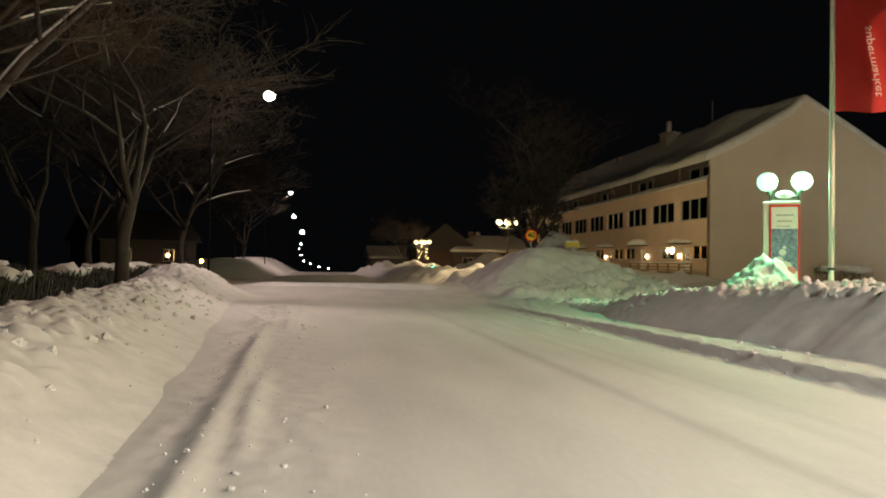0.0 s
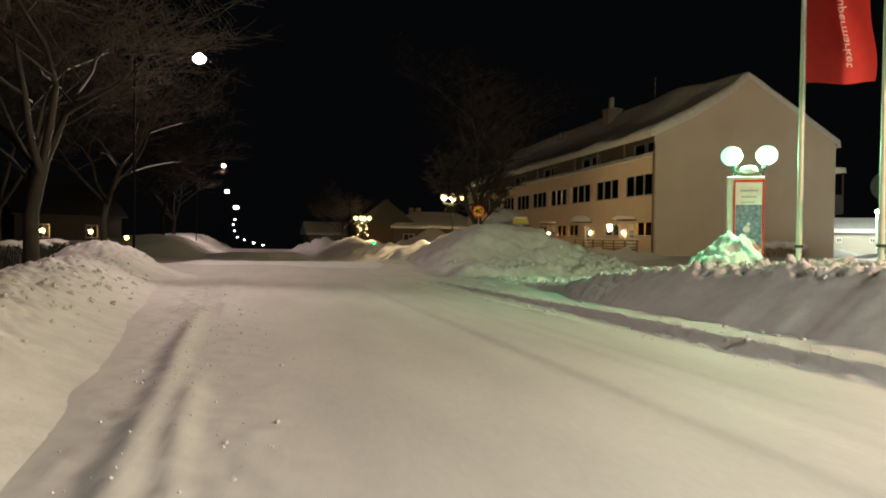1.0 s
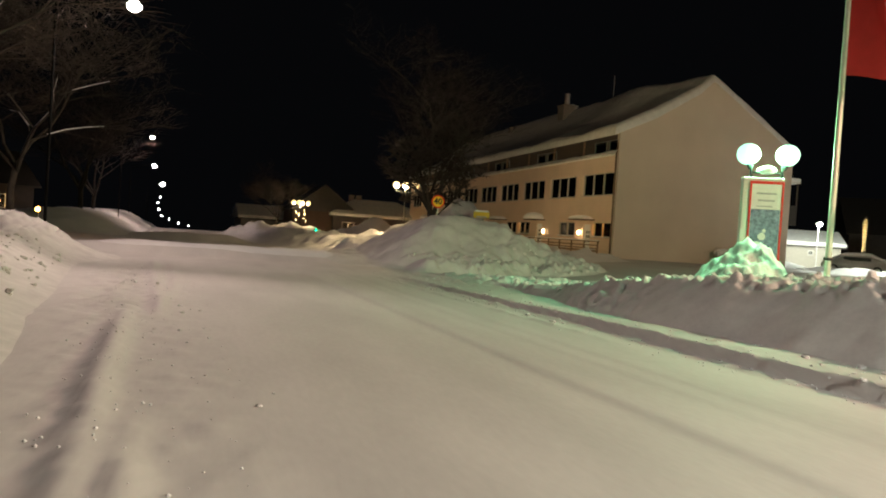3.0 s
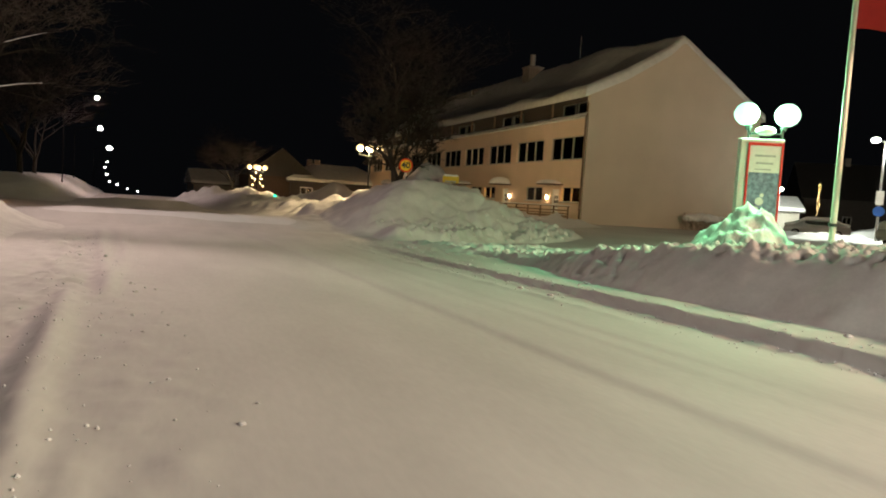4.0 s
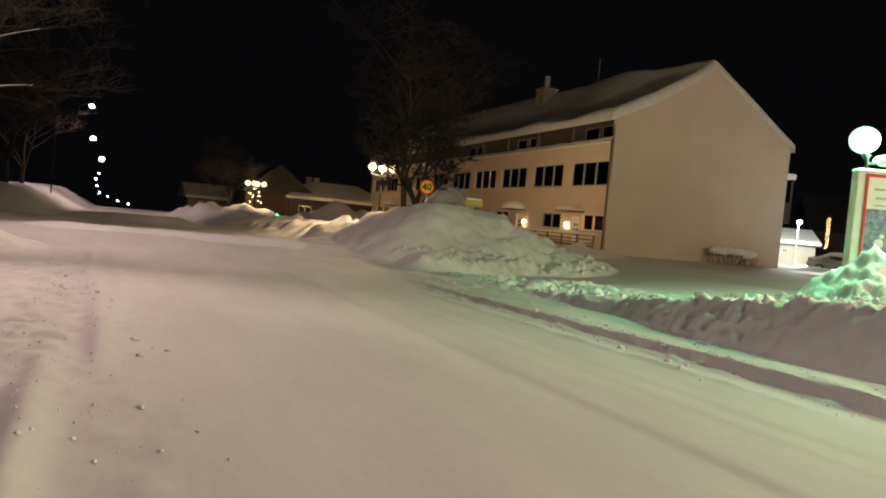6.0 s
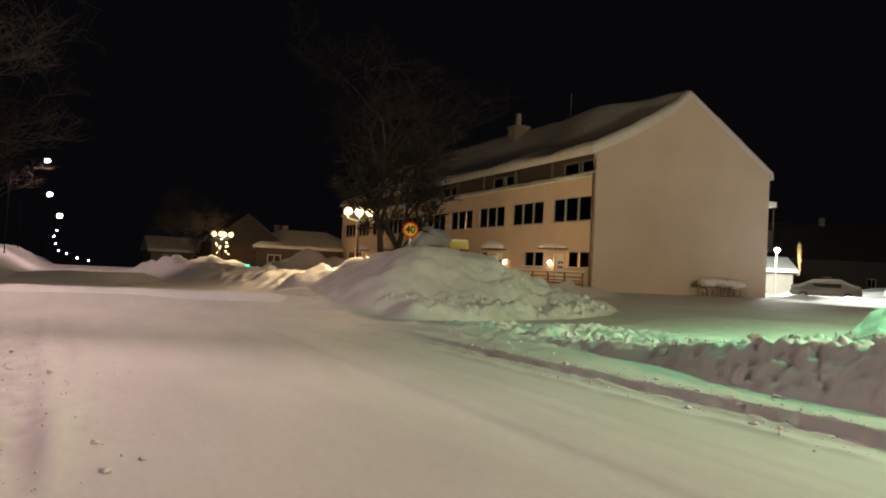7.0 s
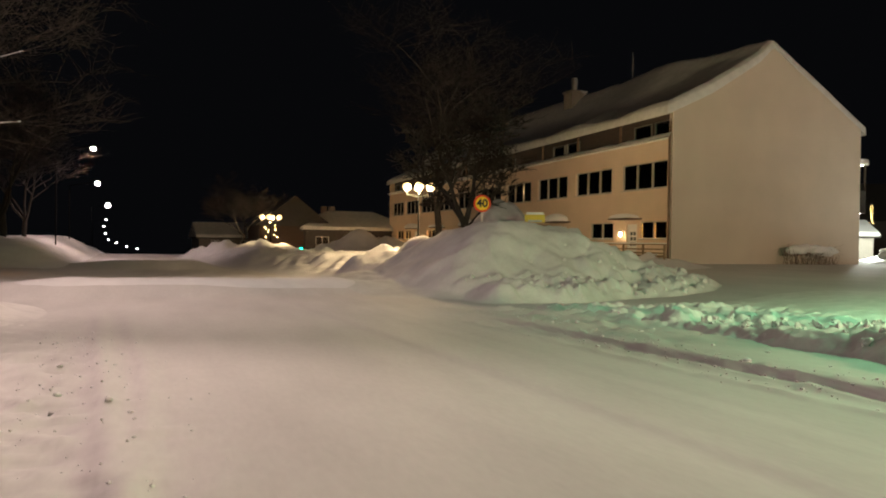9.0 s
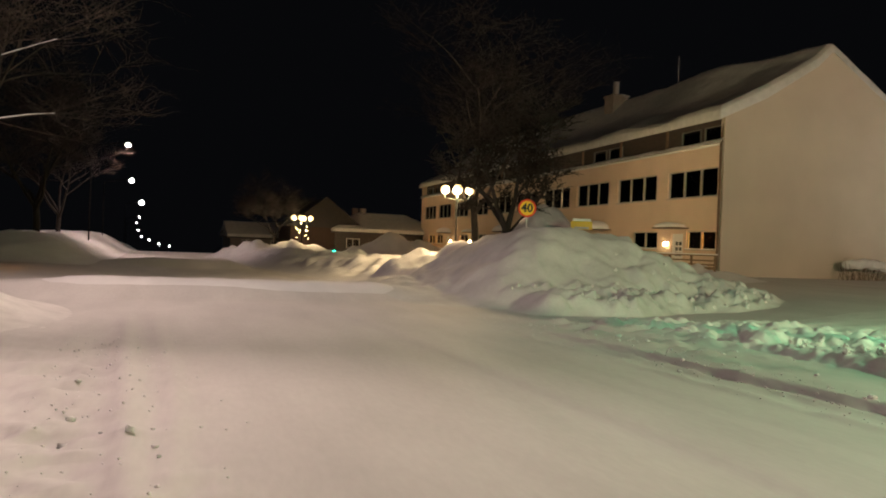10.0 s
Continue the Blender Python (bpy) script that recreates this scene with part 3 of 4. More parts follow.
UPPER, GROUNDW, DOORS = [], [], []
for k in range(10):
    UPPER.append((46.85 + 5.17 * k, 50.98 + 5.17 * k, 4.92, 6.42))
for b in (46.6, 62.1, 77.6):
    GROUNDW += [(b + 0.25, b + 2.6, 2.08, 3.08), (b + 5.2, b + 7.7, 2.08, 3.08), (b + 13.0, b + 15.2, 2.08, 3.08)]
    DOORS += [(b + 2.85, b + 3.85, 0.9, 2.95), (b + 10.6, b + 11.6, 0.9, 2.95)]
GROUNDW.append((93.3, 95.7, 2.08, 3.08))
openings = UPPER + GROUNDW + DOORS
bm = bmesh.new()
for a, b, z0, z1 in wall_cells(openings, Y0 + 0.3, Y1 - 0.3, BASE - 0.6, SILL3):
    box(bm, X0, X0 + 0.3, a, b, z0, z1)
hpart("front_wall", bm, PLASTER)
# gables follow the roof; a step for the recessed attic front
gable = [(X0, BASE - 0.6), (X1, BASE - 0.6), (X1, EAVE), (34.65, RIDGE + 0.05), (33.7, 12.45), (30.6, 10.30), (X0, EAVE)]
hpart("gable_wall", prism(bmesh.new(), gable, Y0, Y0 + 0.3), GABLE, label="plain pale plastered gable wall")
hpart("gable_wall", prism(bmesh.new(), gable, Y1 - 0.3, Y1), PLASTER)
hpart("rear_wall", boxes((X1 - 0.3, X1, Y0 + 0.3, Y1 - 0.3, BASE - 0.6, EAVE)), PLASTER)
hpart("plinth", boxes((X0 - 0.02, X0 + 0.02, Y0 + 0.1, Y1, BASE - 0.6, BASE + 0.35)), PLINTH)
# rooms behind the windows
bm = bmesh.new()
box(bm, X0 + 3.2, X0 + 3.3, Y0 + 0.3, Y1 - 0.3, BASE, SILL3)
box(bm, X0 + 0.3, X0 + 3.2, Y0 + 0.3, Y1 - 0.3, 3.9, 4.1)
for k in range(10):
    y = 51.4 + 5.17 * k
    box(bm, X0 + 0.3, X0 + 3.2, y - 0.05, y + 0.05, BASE, 3.9)
    box(bm, X0 + 0.3, X0 + 3.2, y - 0.05, y + 0.05, 4.1, SILL3)
hpart("inner_walls", bm, INNER)
# attic band: recessed dark boards with windows, posts and a snowy ledge
ATTIC = []
for k in range(6):
    c = 48.75 + 9.5 * k
    ATTIC += [(c - 1.75, c - 0.1, 7.86, 8.68), (c + 0.15, c + 1.8, 7.86, 8.68)]
ATTIC = [o for o in ATTIC if o[1] < Y1 - 0.5]
for a, b, z0, z1 in wall_cells(ATTIC, Y0 + 0.3, Y1 - 0.3, SILL3, EAVE + 0.2):
    hpart("attic_panel", boxes((X0 + 0.55, X0 + 0.7, a, b, z0, z1)), DARKWOOD, label="dark boarded attic panel")
hpart("attic_ledge", boxes((X0 - 0.12, X0 + 0.55, Y0 + 0.3, Y1, SILL3 - 0.1, SILL3)), WHITEPAINT)
for k in range(11):
    y = 51.3 + 4.75 * k
    if y < Y1:
        hpart("post", boxes((X0 + 0.05, X0 + 0.17, y, y + 0.12, SILL3, EAVE)), FENCEWOOD)


def strip_sheet(name, xs, ys, height, mat, parent, label=""):
    ob = sheet(name, xs, ys, height, mat, parent)
    ob.data.transform(home_m)
    ob["label"] = label
    return ob


def ledge_snow(x, y):
    t = (x - (X0 - 0.28)) / 0.83
    z = SILL3 + 0.02 + 0.32 * np.sqrt(np.clip(t, 0, 1)) + 0.08 * rough_field(x, y, 1.4, 3, 131)
    return np.where(t < 0.02, SILL3 - 0.02 + 0.06 * rough_field(x * 0, y, 0.9, 3, 132), z)


strip_sheet("ledge_snow", np.linspace(X0 - 0.28, X0 + 0.55, 8), steps((Y0 - 0.05, Y1, 0.2)), ledge_snow, SNOW, home, "thick snow lying on the attic ledge")
# roof deck and its snow
roof = [(X0 - 0.35, EAVE + 0.0), (30.6, 10.33), (33.9, 12.34), (34.9, RIDGE + 0.06), (X1 + 0.35, EAVE - 0.15), (X1 + 0.35, EAVE + 0.0), (34.9, RIDGE + 0.2), (33.9, 12.5), (30.6, 10.48), (X0 - 0.35, EAVE + 0.12)]
hpart("roof", prism(bmesh.new(), roof, Y0 + 0.3, Y1 + 0.1), ROOFMETAL, label="dark sheet roof under snow")


def roof_snow(x, y):
    base = np.interp(x, [X0 - 0.4, 30.6, 33.9, 34.9, X1 + 0.4], [EAVE + 0.10, 10.47, 12.49, RIDGE + 0.19, EAVE - 0.01])
    rim = np.minimum(np.minimum(x - (X0 - 0.4), X1 + 0.4 - x), np.minimum(y - (Y0 - 0.07), Y1 + 0.25 - y))
    thick = 0.26 + 0.22 * rough_field(x * 0.5, y, 4, 3, 141) + 0.06 * rough_field(x, y, 0.8, 3, 142)
    # snow has slid here and there near the ridge
    thick = thick + 0.62 * np.exp(-((x - 34.4) / 1.6) ** 2) * ease(47.0, 55, y) + 0.35 * np.exp(-((x - 34.6) / 1.3) ** 2) * np.maximum(0, field(y / 6.5, y * 0, 143) + 0.1)
    return base - 0.03 + (thick + 0.03) * np.sqrt(np.clip(rim / 0.32, 0, 1)) - 0.30 * (rim < 0.02)


strip_sheet("roof_snow", steps((X0 - 0.4, X0 + 0.2, 0.05), (X0 + 0.2, X1 - 0.2, 0.22), (X1 - 0.2, X1 + 0.4, 0.05)), steps((Y0 - 0.07, Y0 + 0.43, 0.05), (Y0 + 0.4, Y1 + 0.25, 0.3)), roof_snow, SNOW_OLD, home, "thick uneven snow on the roof")
# chimney
chimney = hpart("chimney", boxes((33.6, 35.0, 66.0, 67.3, 12.5, 14.35), (33.52, 35.08, 65.92, 67.38, 14.35, 14.5), bevel=0.02), BRICK)
hpart("flue", rod(bmesh.new(), (34.2, 66.6, 14.5), (34.2, 66.6, 15.6), 0.26), STEEL, chimney)
hpart("chimney_snow", ball(bmesh.new(), (34.7, 66.6, 14.5), 0.42, 0.4), SNOW, chimney)
hpart("chimney", boxes((33.8, 34.7, 79.0, 79.8, 12.6, 14.0), bevel=0.02), BRICK)
hpart("aerial", rod(bmesh.new(), (35.2, 60.0, 13.0), (35.2, 60.0, 16.2), 0.03), STEEL)
# downpipe at the corner
bm = rod(bmesh.new(), (X0 - 0.09, Y0 + 0.16, BASE + 0.2), (X0 - 0.09, Y0 + 0.16, SILL3 - 0.1), 0.065)
rod(bm, (X0 - 0.09, Y0 + 0.16, SILL3 - 0.1), (X0 + 0.1, Y0 + 0.16, EAVE - 0.1), 0.065)
hpart("downpipe", bm, PIPE)


def window(o, x, panes, parent=home, name="window", thick=0.05, mat=FRAMEPAINT):
    a, b, z0, z1 = o
    w = (b - a) / panes
    rows = [(x, x + 0.09, a, b, z0, z0 + thick), (x, x + 0.09, a, b, z1 - thick, z1)]
    for k in range(panes + 1):
        c = min(max(a + k * w, a + 0.05), b - 0.05)
        half = 0.05 if k in (0, panes) else 0.07
        rows.append((x, x + 0.09, c - half, c + half, z0 + thick, z1 - thick))
    win = hpart(name, boxes(*rows), mat, parent)
    for k in range(panes):
        hpart("pane", boxes((x + 0.04, x + 0.05, a + k * w + 0.05, a + (k + 1) * w - 0.05, z0 + thick, z1 - thick)), GLASS, win).visible_shadow = False
    hpart("sill", boxes((x - 0.16, x + 0.02, a - 0.04, b + 0.04, z0 - 0.05, z0 - 0.004)), mat, win)
    return win


rnd = random.Random(11)
for o in UPPER:
    window(o, X0 + 0.08, 3)
for o in ATTIC:
    window(o, X0 + 0.5, 1, name="attic_window", mat=SIGNGREY)
for k, o in enumerate(GROUNDW):
    win = window(o, X0 + 0.08, 2)
    if k != 1:
        # Advent lights in the window and a lamp in the room
        y = (o[0] + o[1]) / 2
        for j in range(5 if k else 3):
            yy = o[0] + 0.3 + rnd.random() * (o[1] - o[0] - 0.6)
            hpart("window_bulb", ball(bmesh.new(), (X0 + 0.35, yy, o[2] + 0.2 + 0.45 * rnd.random()), 0.075, seg=8), BULB, win)
        hpart("room_lamp", ball(bmesh.new(), (X0 + 1.6, y + 0.4, 3.0), 0.12, seg=10), ROOMLIGHT, win)
    # snow on the sill
    hpart("sill_snow", boxes((X0 - 0.1, X0 + 0.06, o[0], o[1], o[2] - 0.002, o[2] + 0.06), bevel=0.025), SNOW, win)
# a row of small lights in an upper window
for k in range(4):
    hpart("window_bulb", ball(bmesh.new(), (X0 + 0.32, 62.65 + 0.33 * k, 5.5 + (0.06 if k in (1, 2) else 0)), 0.055, seg=8), DOORLIGHT)
hpart("window_star", ball(bmesh.new(), (X0 + 0.3, 47.25, 2.62), 0.13, seg=8), BULB)
for k, (a, b, z0, z1) in enumerate(DOORS):
    door = hpart("door", boxes((X0 + 0.1, X0 + 0.16, a + 0.06, b - 0.06, z0, z1 - 0.06), (X0 + 0.06, X0 + 0.2, a, a + 0.06, z0, z1), (X0 + 0.06, X0 + 0.2, b - 0.06, b, z0, z1), (X0 + 0.06, X0 + 0.2, a, b, z1 - 0.06, z1)), WHITEPAINT, label="white panelled front door")
    for i in range(3):
        for j in range(2):
            yy, zz = a + 0.24 + 0.3 * j, z1 - 0.45 - 0.3 * i
            hpart("door_pane", boxes((X0 + 0.085, X0 + 0.105, yy, yy + 0.2, zz - 0.2, zz)), DARKSTEEL, door)
    c = (a + b) / 2
    s = 1 if k % 2 == 0 else -1
    canopy = hpart("canopy", boxes((X0 - 1.0, X0, c - 0.95, c + 0.95, z1 + 0.25, z1 + 0.33)), DARKWOOD, label="small door canopy under a cap of snow")
    cap = ball(bmesh.new(), (X0 - 0.5, c, z1 + 0.34), 0.9, 0.3 if k % 2 == 0 else 0.6)
    bmesh.ops.bisect_plane(cap, geom=cap.verts[:] + cap.edges[:] + cap.faces[:], plane_co=(0, 0, z1 + 0.33), plane_no=(0, 0, -1), clear_outer=True)
    bmesh.ops.bisect_plane(cap, geom=cap.verts[:] + cap.edges[:] + cap.faces[:], plane_co=(X0 - 0.01, 0, 0), plane_no=(1, 0, 0), clear_outer=True)
    hpart("canopy_snow", cap, SNOW, canopy)
    light = hpart("door_lamp", boxes((X0 - 0.14, X0, c + s * 0.95 - 0.06, c + s * 0.95 + 0.06, 2.5, 2.56)), DARKSTEEL)
    hpart("lamp_glass", ball(bmesh.new(), (X0 - 0.13, c + s * 0.95, 2.36), 0.075, 1.6, 10), DOORLIGHT, light)
# balcony at the far side
bal = hpart("balcony", boxes((X1, X1 + 1.2, 47.0, 50.4, 3.9, 4.05), (X1 + 1.12, X1 + 1.2, 47.0, 50.4, 4.05, 5.3), (X1, X1 + 1.12, 47.0, 47.08, 4.05, 5.3)), ROOFMETAL, label="dark boarded balcony under a snowy canopy")
hpart("balcony_roof", boxes((X1, X1 + 1.3, 46.9, 50.5, 6.9, 7.0)), WHITEPAINT, bal)
hpart("balcony_snow", boxes((X1, X1 + 1.32, 46.88, 50.5, 7.0, 7.28), bevel=0.09), SNOW, bal)
hpart("balcony_post", boxes((X1 + 1.12, X1 + 1.2, 47.0, 47.08, 5.3, 6.9)), DARKWOOD, bal)

# wooden terrace fence by the near doors
fence = empty("terrace_fence", 25.2, 43.4, 0.4)
tagged(fence, "brown wooden terrace fence with horizontal boards and snow on its rail", "fence")
fm = Matrix.Translation((-25.2, -43.4, -0.4))


def fpart(name, bm, mat, label=""):
    bm.transform(fm)
    return part(name, bm, mat, fence, label)


for k in range(7):
    y = 43.45 + 1.66 * k
    fpart("post", boxes((25.16, 25.24, y, y + 0.09, 0.3, 1.75), bevel=0.01), FENCEWOOD)
for k in range(6):
    z = 0.55 + 0.19 * k
    fpart("board", boxes((25.13, 25.158, 43.4, 53.5, z, z + (0.13 if k < 4 else 0.07)), bevel=0.006), FENCEWOOD)
fpart("rail", boxes((25.1, 25.26, 43.35, 53.55, 1.75, 1.80), bevel=0.01), FENCEWOOD)
fpart("rail_snow", boxes((25.1, 25.26, 43.35, 53.55, 1.801, 1.86), bevel=0.028), SNOW)


# ---- lit advertising column ----
column = empty("advertising_column", 17.0, 20.95, 0.2, -30)
tagged(column, "tall advertising column with red frame, poster and two green glowing globes", "advertising column")
W = 0.41
part("casing", boxes((-W - 0.17, W, -0.0, 0.30, 0, 3.36), bevel=0.02), GREENMETAL, column, "pale enamelled casing")
part("red_frame", boxes((-W, -W + 0.05, -0.03, 0.0, 0.5, 3.32), (W - 0.05, W, -0.03, 0.0, 0.5, 3.32), (-W + 0.05, W - 0.05, -0.03, 0.0, 3.25, 3.32), (-W + 0.05, W - 0.05, -0.03, 0.0, 0.5, 0.58), bevel=0.006), REDFRAME, column, "red enamelled frame")
poster = part("poster", boxes((-W + 0.05, W - 0.05, -0.012, -0.004, 0.58, 3.25)), POSTERWHITE, column, "pale winter poster")
part("poster_field", boxes((-W + 0.06, W - 0.06, -0.016, -0.013, 1.35, 2.6)), POSTERBLUE, poster, "blue-grey printed picture")
bm = bmesh.new()
for k, (px, pz, r) in enumerate(((-0.15, 1.65, 0.13), (-0.05, 1.9, 0.1), (0.02, 1.45, 0.2), (0.0, 2.05, 0.05), (-0.2, 1.3, 0.12))):
    bmesh.ops.create_cone(bm, cap_ends=True, segments=9, radius1=r, radius2=r * 0.6, depth=0.003, matrix=Matrix.Translation((px, -0.019, pz)) @ Matrix.Rotation(radians(90), 4, "X"))
part("poster_shape", bm, POSTERWHITE, poster)
bm = bmesh.new()
bmesh.ops.create_cone(bm, cap_ends=True, segments=16, radius1=0.14, radius2=0.13, depth=0.003, matrix=Matrix.Translation((0.17, -0.021, 1.35)) @ Matrix.Rotation(radians(90), 4, "X"))
part("poster_disc", bm, POSTERPINK, poster, "pink round print")
part("poster_bar", boxes((-0.24, 0.24, -0.016, -0.013, 2.98, 3.03), (-0.2, 0.2, -0.016, -0.013, 2.80, 2.85), (-0.22, 0.16, -0.016, -0.013, 2.66, 2.69)), POSTERGREY, poster, "illegible lines of print")
bm = bmesh.new()
for s in (-1, 1):
    rod(bm, (s * 0.38, 0.15, 3.36), (s * 0.38, 0.15, 3.70), 0.035)
    rod(bm, (s * 0.38, 0.15, 3.66), (s * 0.46, 0.15, 3.77), 0.08, 0.06)
rod(bm, (-0.40, 0.15, 3.55), (0.40, 0.15, 3.55), 0.025)
part("lamp_bracket", bm, DARKSTEEL, column)
part("bracket_snow", ball(bmesh.new(), (0, 0.15, 3.62), 0.24, 0.5), SNOW, column)
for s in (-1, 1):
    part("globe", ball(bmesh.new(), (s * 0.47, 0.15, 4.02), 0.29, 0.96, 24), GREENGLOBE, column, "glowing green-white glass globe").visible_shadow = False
part("casing_snow", boxes((-W - 0.18, W + 0.01, -0.02, 0.31, 3.361, 3.42), bevel=0.025), SNOW, column)


# ---- flagpoles ----
def flagpole(x, y, z0, height, seed, width, fz0, fz1):
    th = empty("flagpole", x, y, z0)
    tagged(th, "white flagpole with a long red flag stirring in the wind", "flagpole", group="flagpoles by the road")
    part("pole", rod(bmesh.new(), (0, 0, -0.6), (0, 0, height), 0.068, 0.04, 14), POLEWHITE, th)
    part("pole_ring", rod(bmesh.new(), (0, 0, 0.55), (0, 0, 0.62), 0.1, 0.1, 14), DARKSTEEL, th)
    part("rope", rod(bmesh.new(), (0.10, 0.0, 0.6), (0.07, 0, height - 0.2), 0.008, 0.008, 5), POLEWHITE, th)
    part("finial", ball(bmesh.new(), (0, 0, height + 0.08), 0.1), POLEWHITE, th)
    us, vs = np.linspace(0, 1, 34), np.linspace(0, 1, 60)
    gu, gv = np.meshgrid(us, vs)
    sway = 0.16 * gu * np.sin(gu * 6.5 + gv * 5.0 + seed * 2.1) + 0.09 * gu * np.sin(gv * 11 + gu * 3 + seed)
    reach = width * gu * (0.90 + 0.12 * np.sin(gv * 4.2 + seed * 1.7))
    px, py = 0.09 + reach * 0.93, reach * -0.30 + sway
    pz = fz0 + (fz1 - fz0) * gv - 0.16 * gu * (1 - gv) * np.sin(seed * 3 + 1.2) - 0.10 * gu ** 2 + 0.05 * np.sin(gu * 7 + seed) * (1 - gv)
    n = len(us)
    i = (np.arange(len(vs) - 1)[:, None] * n + np.arange(n - 1)[None, :]).ravel()
    cloth = shaped("flag", np.stack([px.ravel(), py.ravel(), pz.ravel()], 1).tolist(), np.stack([i, i + 1, i + n + 1, i + n], 1).tolist(), FLAG, th, "red flag with white mirrored lettering")

    def on_cloth(name, me_ob, u_of, v_of):
        for v in me_ob.data.vertices:
            u, w = u_of(v.co), v_of(v.co)
            a, b = u * (n - 1), w * (len(vs) - 1)
            ia, ib = int(min(max(a, 0), n - 2)), int(min(max(b, 0), len(vs) - 2))
            fa, fb = a - ia, b - ib
            q = [c[ib, ia] * (1 - fa) * (1 - fb) + c[ib, ia + 1] * fa * (1 - fb) + c[ib + 1, ia] * (1 - fa) * fb + c[ib + 1, ia + 1] * fa * fb for c in (px, py, pz)]
            v.co = (q[0], q[1] - 0.012 + 2 * min(0, v.co.z), q[2])
        return me_ob

    tall = fz1 - fz0
    ink = words("lettering", "supermarket", 0.38, FLAGINK, cloth, Matrix.Identity(4), "white lettering seen from behind")
    # runs up the flag and is seen reversed
    on_cloth("lettering", ink, lambda c: 0.60 - c.y * 0.55, lambda c: 0.29 - c.x / tall * 1.0)
    bm = bmesh.new()
    for k in range(3):
        bmesh.ops.create_cone(bm, cap_ends=True, segments=12, radius1=0.2 - 0.04 * k, radius2=0.2 - 0.04 * k, depth=0.002, matrix=Matrix.Translation((0.42 * k, 0.02 * k, 0)))
    logo = part("emblem", bm, FLAGINK, cloth, "plain white round shapes")
    on_cloth("emblem", logo, lambda c: 0.5 - c.y * 0.6, lambda c: 0.83 + c.x / tall * 0.4)
    return th


flagpole(17.02, 18.9, 1.05, 9.9, 1, 1.75, 4.75, 9.6)
flagpole(17.6, 16.9, 1.1, 9.9, 2, 1.8, 4.75, 9.6)
flagpole(18.0, 14.7, 1.15, 9.9, 3, 1.8, 4.75, 9.6)


# ---- speed sign on a post in the mound ----
def round_sign(name, x, y, z, r, rz, z0, label, back=False):
    th = empty(name, x, y, z0, rz)
    tagged(th, label, "road sign")
    part("post", rod(bmesh.new(), (0, 0.05, 0), (0, 0.05, z - z0 + r), 0.03), STEEL, th)
    return th


def disc(bm, c, r, y, thick=0.006, seg=36):
    bmesh.ops.create_cone(bm, cap_ends=True, segments=seg, radius1=r, radius2=r, depth=thick, matrix=Matrix.Translation((c[0], y, c[1])) @ Matrix.Rotation(radians(90), 4, "X"))
    return bm


limit = round_sign("speed_limit_sign", 14.15, 40.46, 3.24, 0.33, -19, 0.0, "round yellow speed limit sign with red rim above the snow mound")
part("sign_rim", disc(bmesh.new(), (0, 3.24), 0.335, 0.0, 0.02), SIGNRED, limit, "red rim")
face = part("sign_face", disc(bmesh.new(), (0, 3.24), 0.262, -0.014), SIGNYELLOW, limit, "yellow face")
words("sign_number", "40", 0.43, SIGNBLACK, face, Matrix.Translation((0, -0.02, 3.24)) @ Matrix.Rotation(radians(90), 4, "X"), "black number 40")

ysign = empty("warning_board", 16.75, 41.0, -0.02, -18)
tagged(ysign, "yellow board on a short post half sunk in snow", "board")
part("post", rod(bmesh.new(), (0, 0.05, 0), (0, 0.05, 2.9), 0.03), STEEL, ysign)
part("panel", boxes((-0.42, 0.42, -0.01, 0.02, 2.6, 2.92), bevel=0.008), YELLOWBIN, ysign)
part("panel_bar", boxes((-0.28, 0.28, -0.015, -0.011, 2.62, 2.70)), POSTERGREY, ysign)
part("panel_snow", boxes((-0.36, 0.36, -0.03, 0.05, 2.921, 3.02), bevel=0.03), SNOW, ysign)


# ---- globe lamp posts ----
def globe_lamp(x, y, z0, top, spread, r, count, label):
    th = empty("globe_lamp", x, y, z0)
    tagged(th, label, "street lamp")
    h = top - z0
    part("pole", rod(bmesh.new(), (0, 0, -0.2), (0, 0, h - 0.45), 0.05, 0.04), UNLITMAST, th)
    for k in range(count):
        a = 2 * math.pi * k / count - 0.3
        cx, cy = spread * math.cos(a), spread * math.sin(a)
        bm = rod(bmesh.new(), (0, 0, h - 0.5), (cx, cy, h - 0.38), 0.025, 0.02, 8)
        rod(bm, (cx, cy, h - 0.42), (cx, cy, h - r * 0.9), 0.035, 0.06, 8)
        arm = part("arm", bm, DARKSTEEL, th)
        part("globe", ball(bmesh.new(), (cx, cy, h), r, 1.0, 16), WARMGLOBE, arm, "warm glowing globe")
    return th


globe_lamp(14.77, 49.77, 0.4, 4.55, 0.60, 0.225, 4, "dark lamp post with a ring of warm glowing globes")
far = globe_lamp(12.17, 87.5, 0.2, 4.05, 0.85, 0.26, 4, "dark lamp post with warm globes and a string of fairy lights")
rnd = random.Random(3)
for k in range(12):
    a, h = k * 0.9, 1.4 + 1.9 * rnd.random()
    part("fairy_bulb", ball(bmesh.new(), (0.75 * math.cos(a) * (0.6 + 0.5 * rnd.random()), 0.4 * math.sin(a), h), 0.05, seg=6), FAIRY, far)


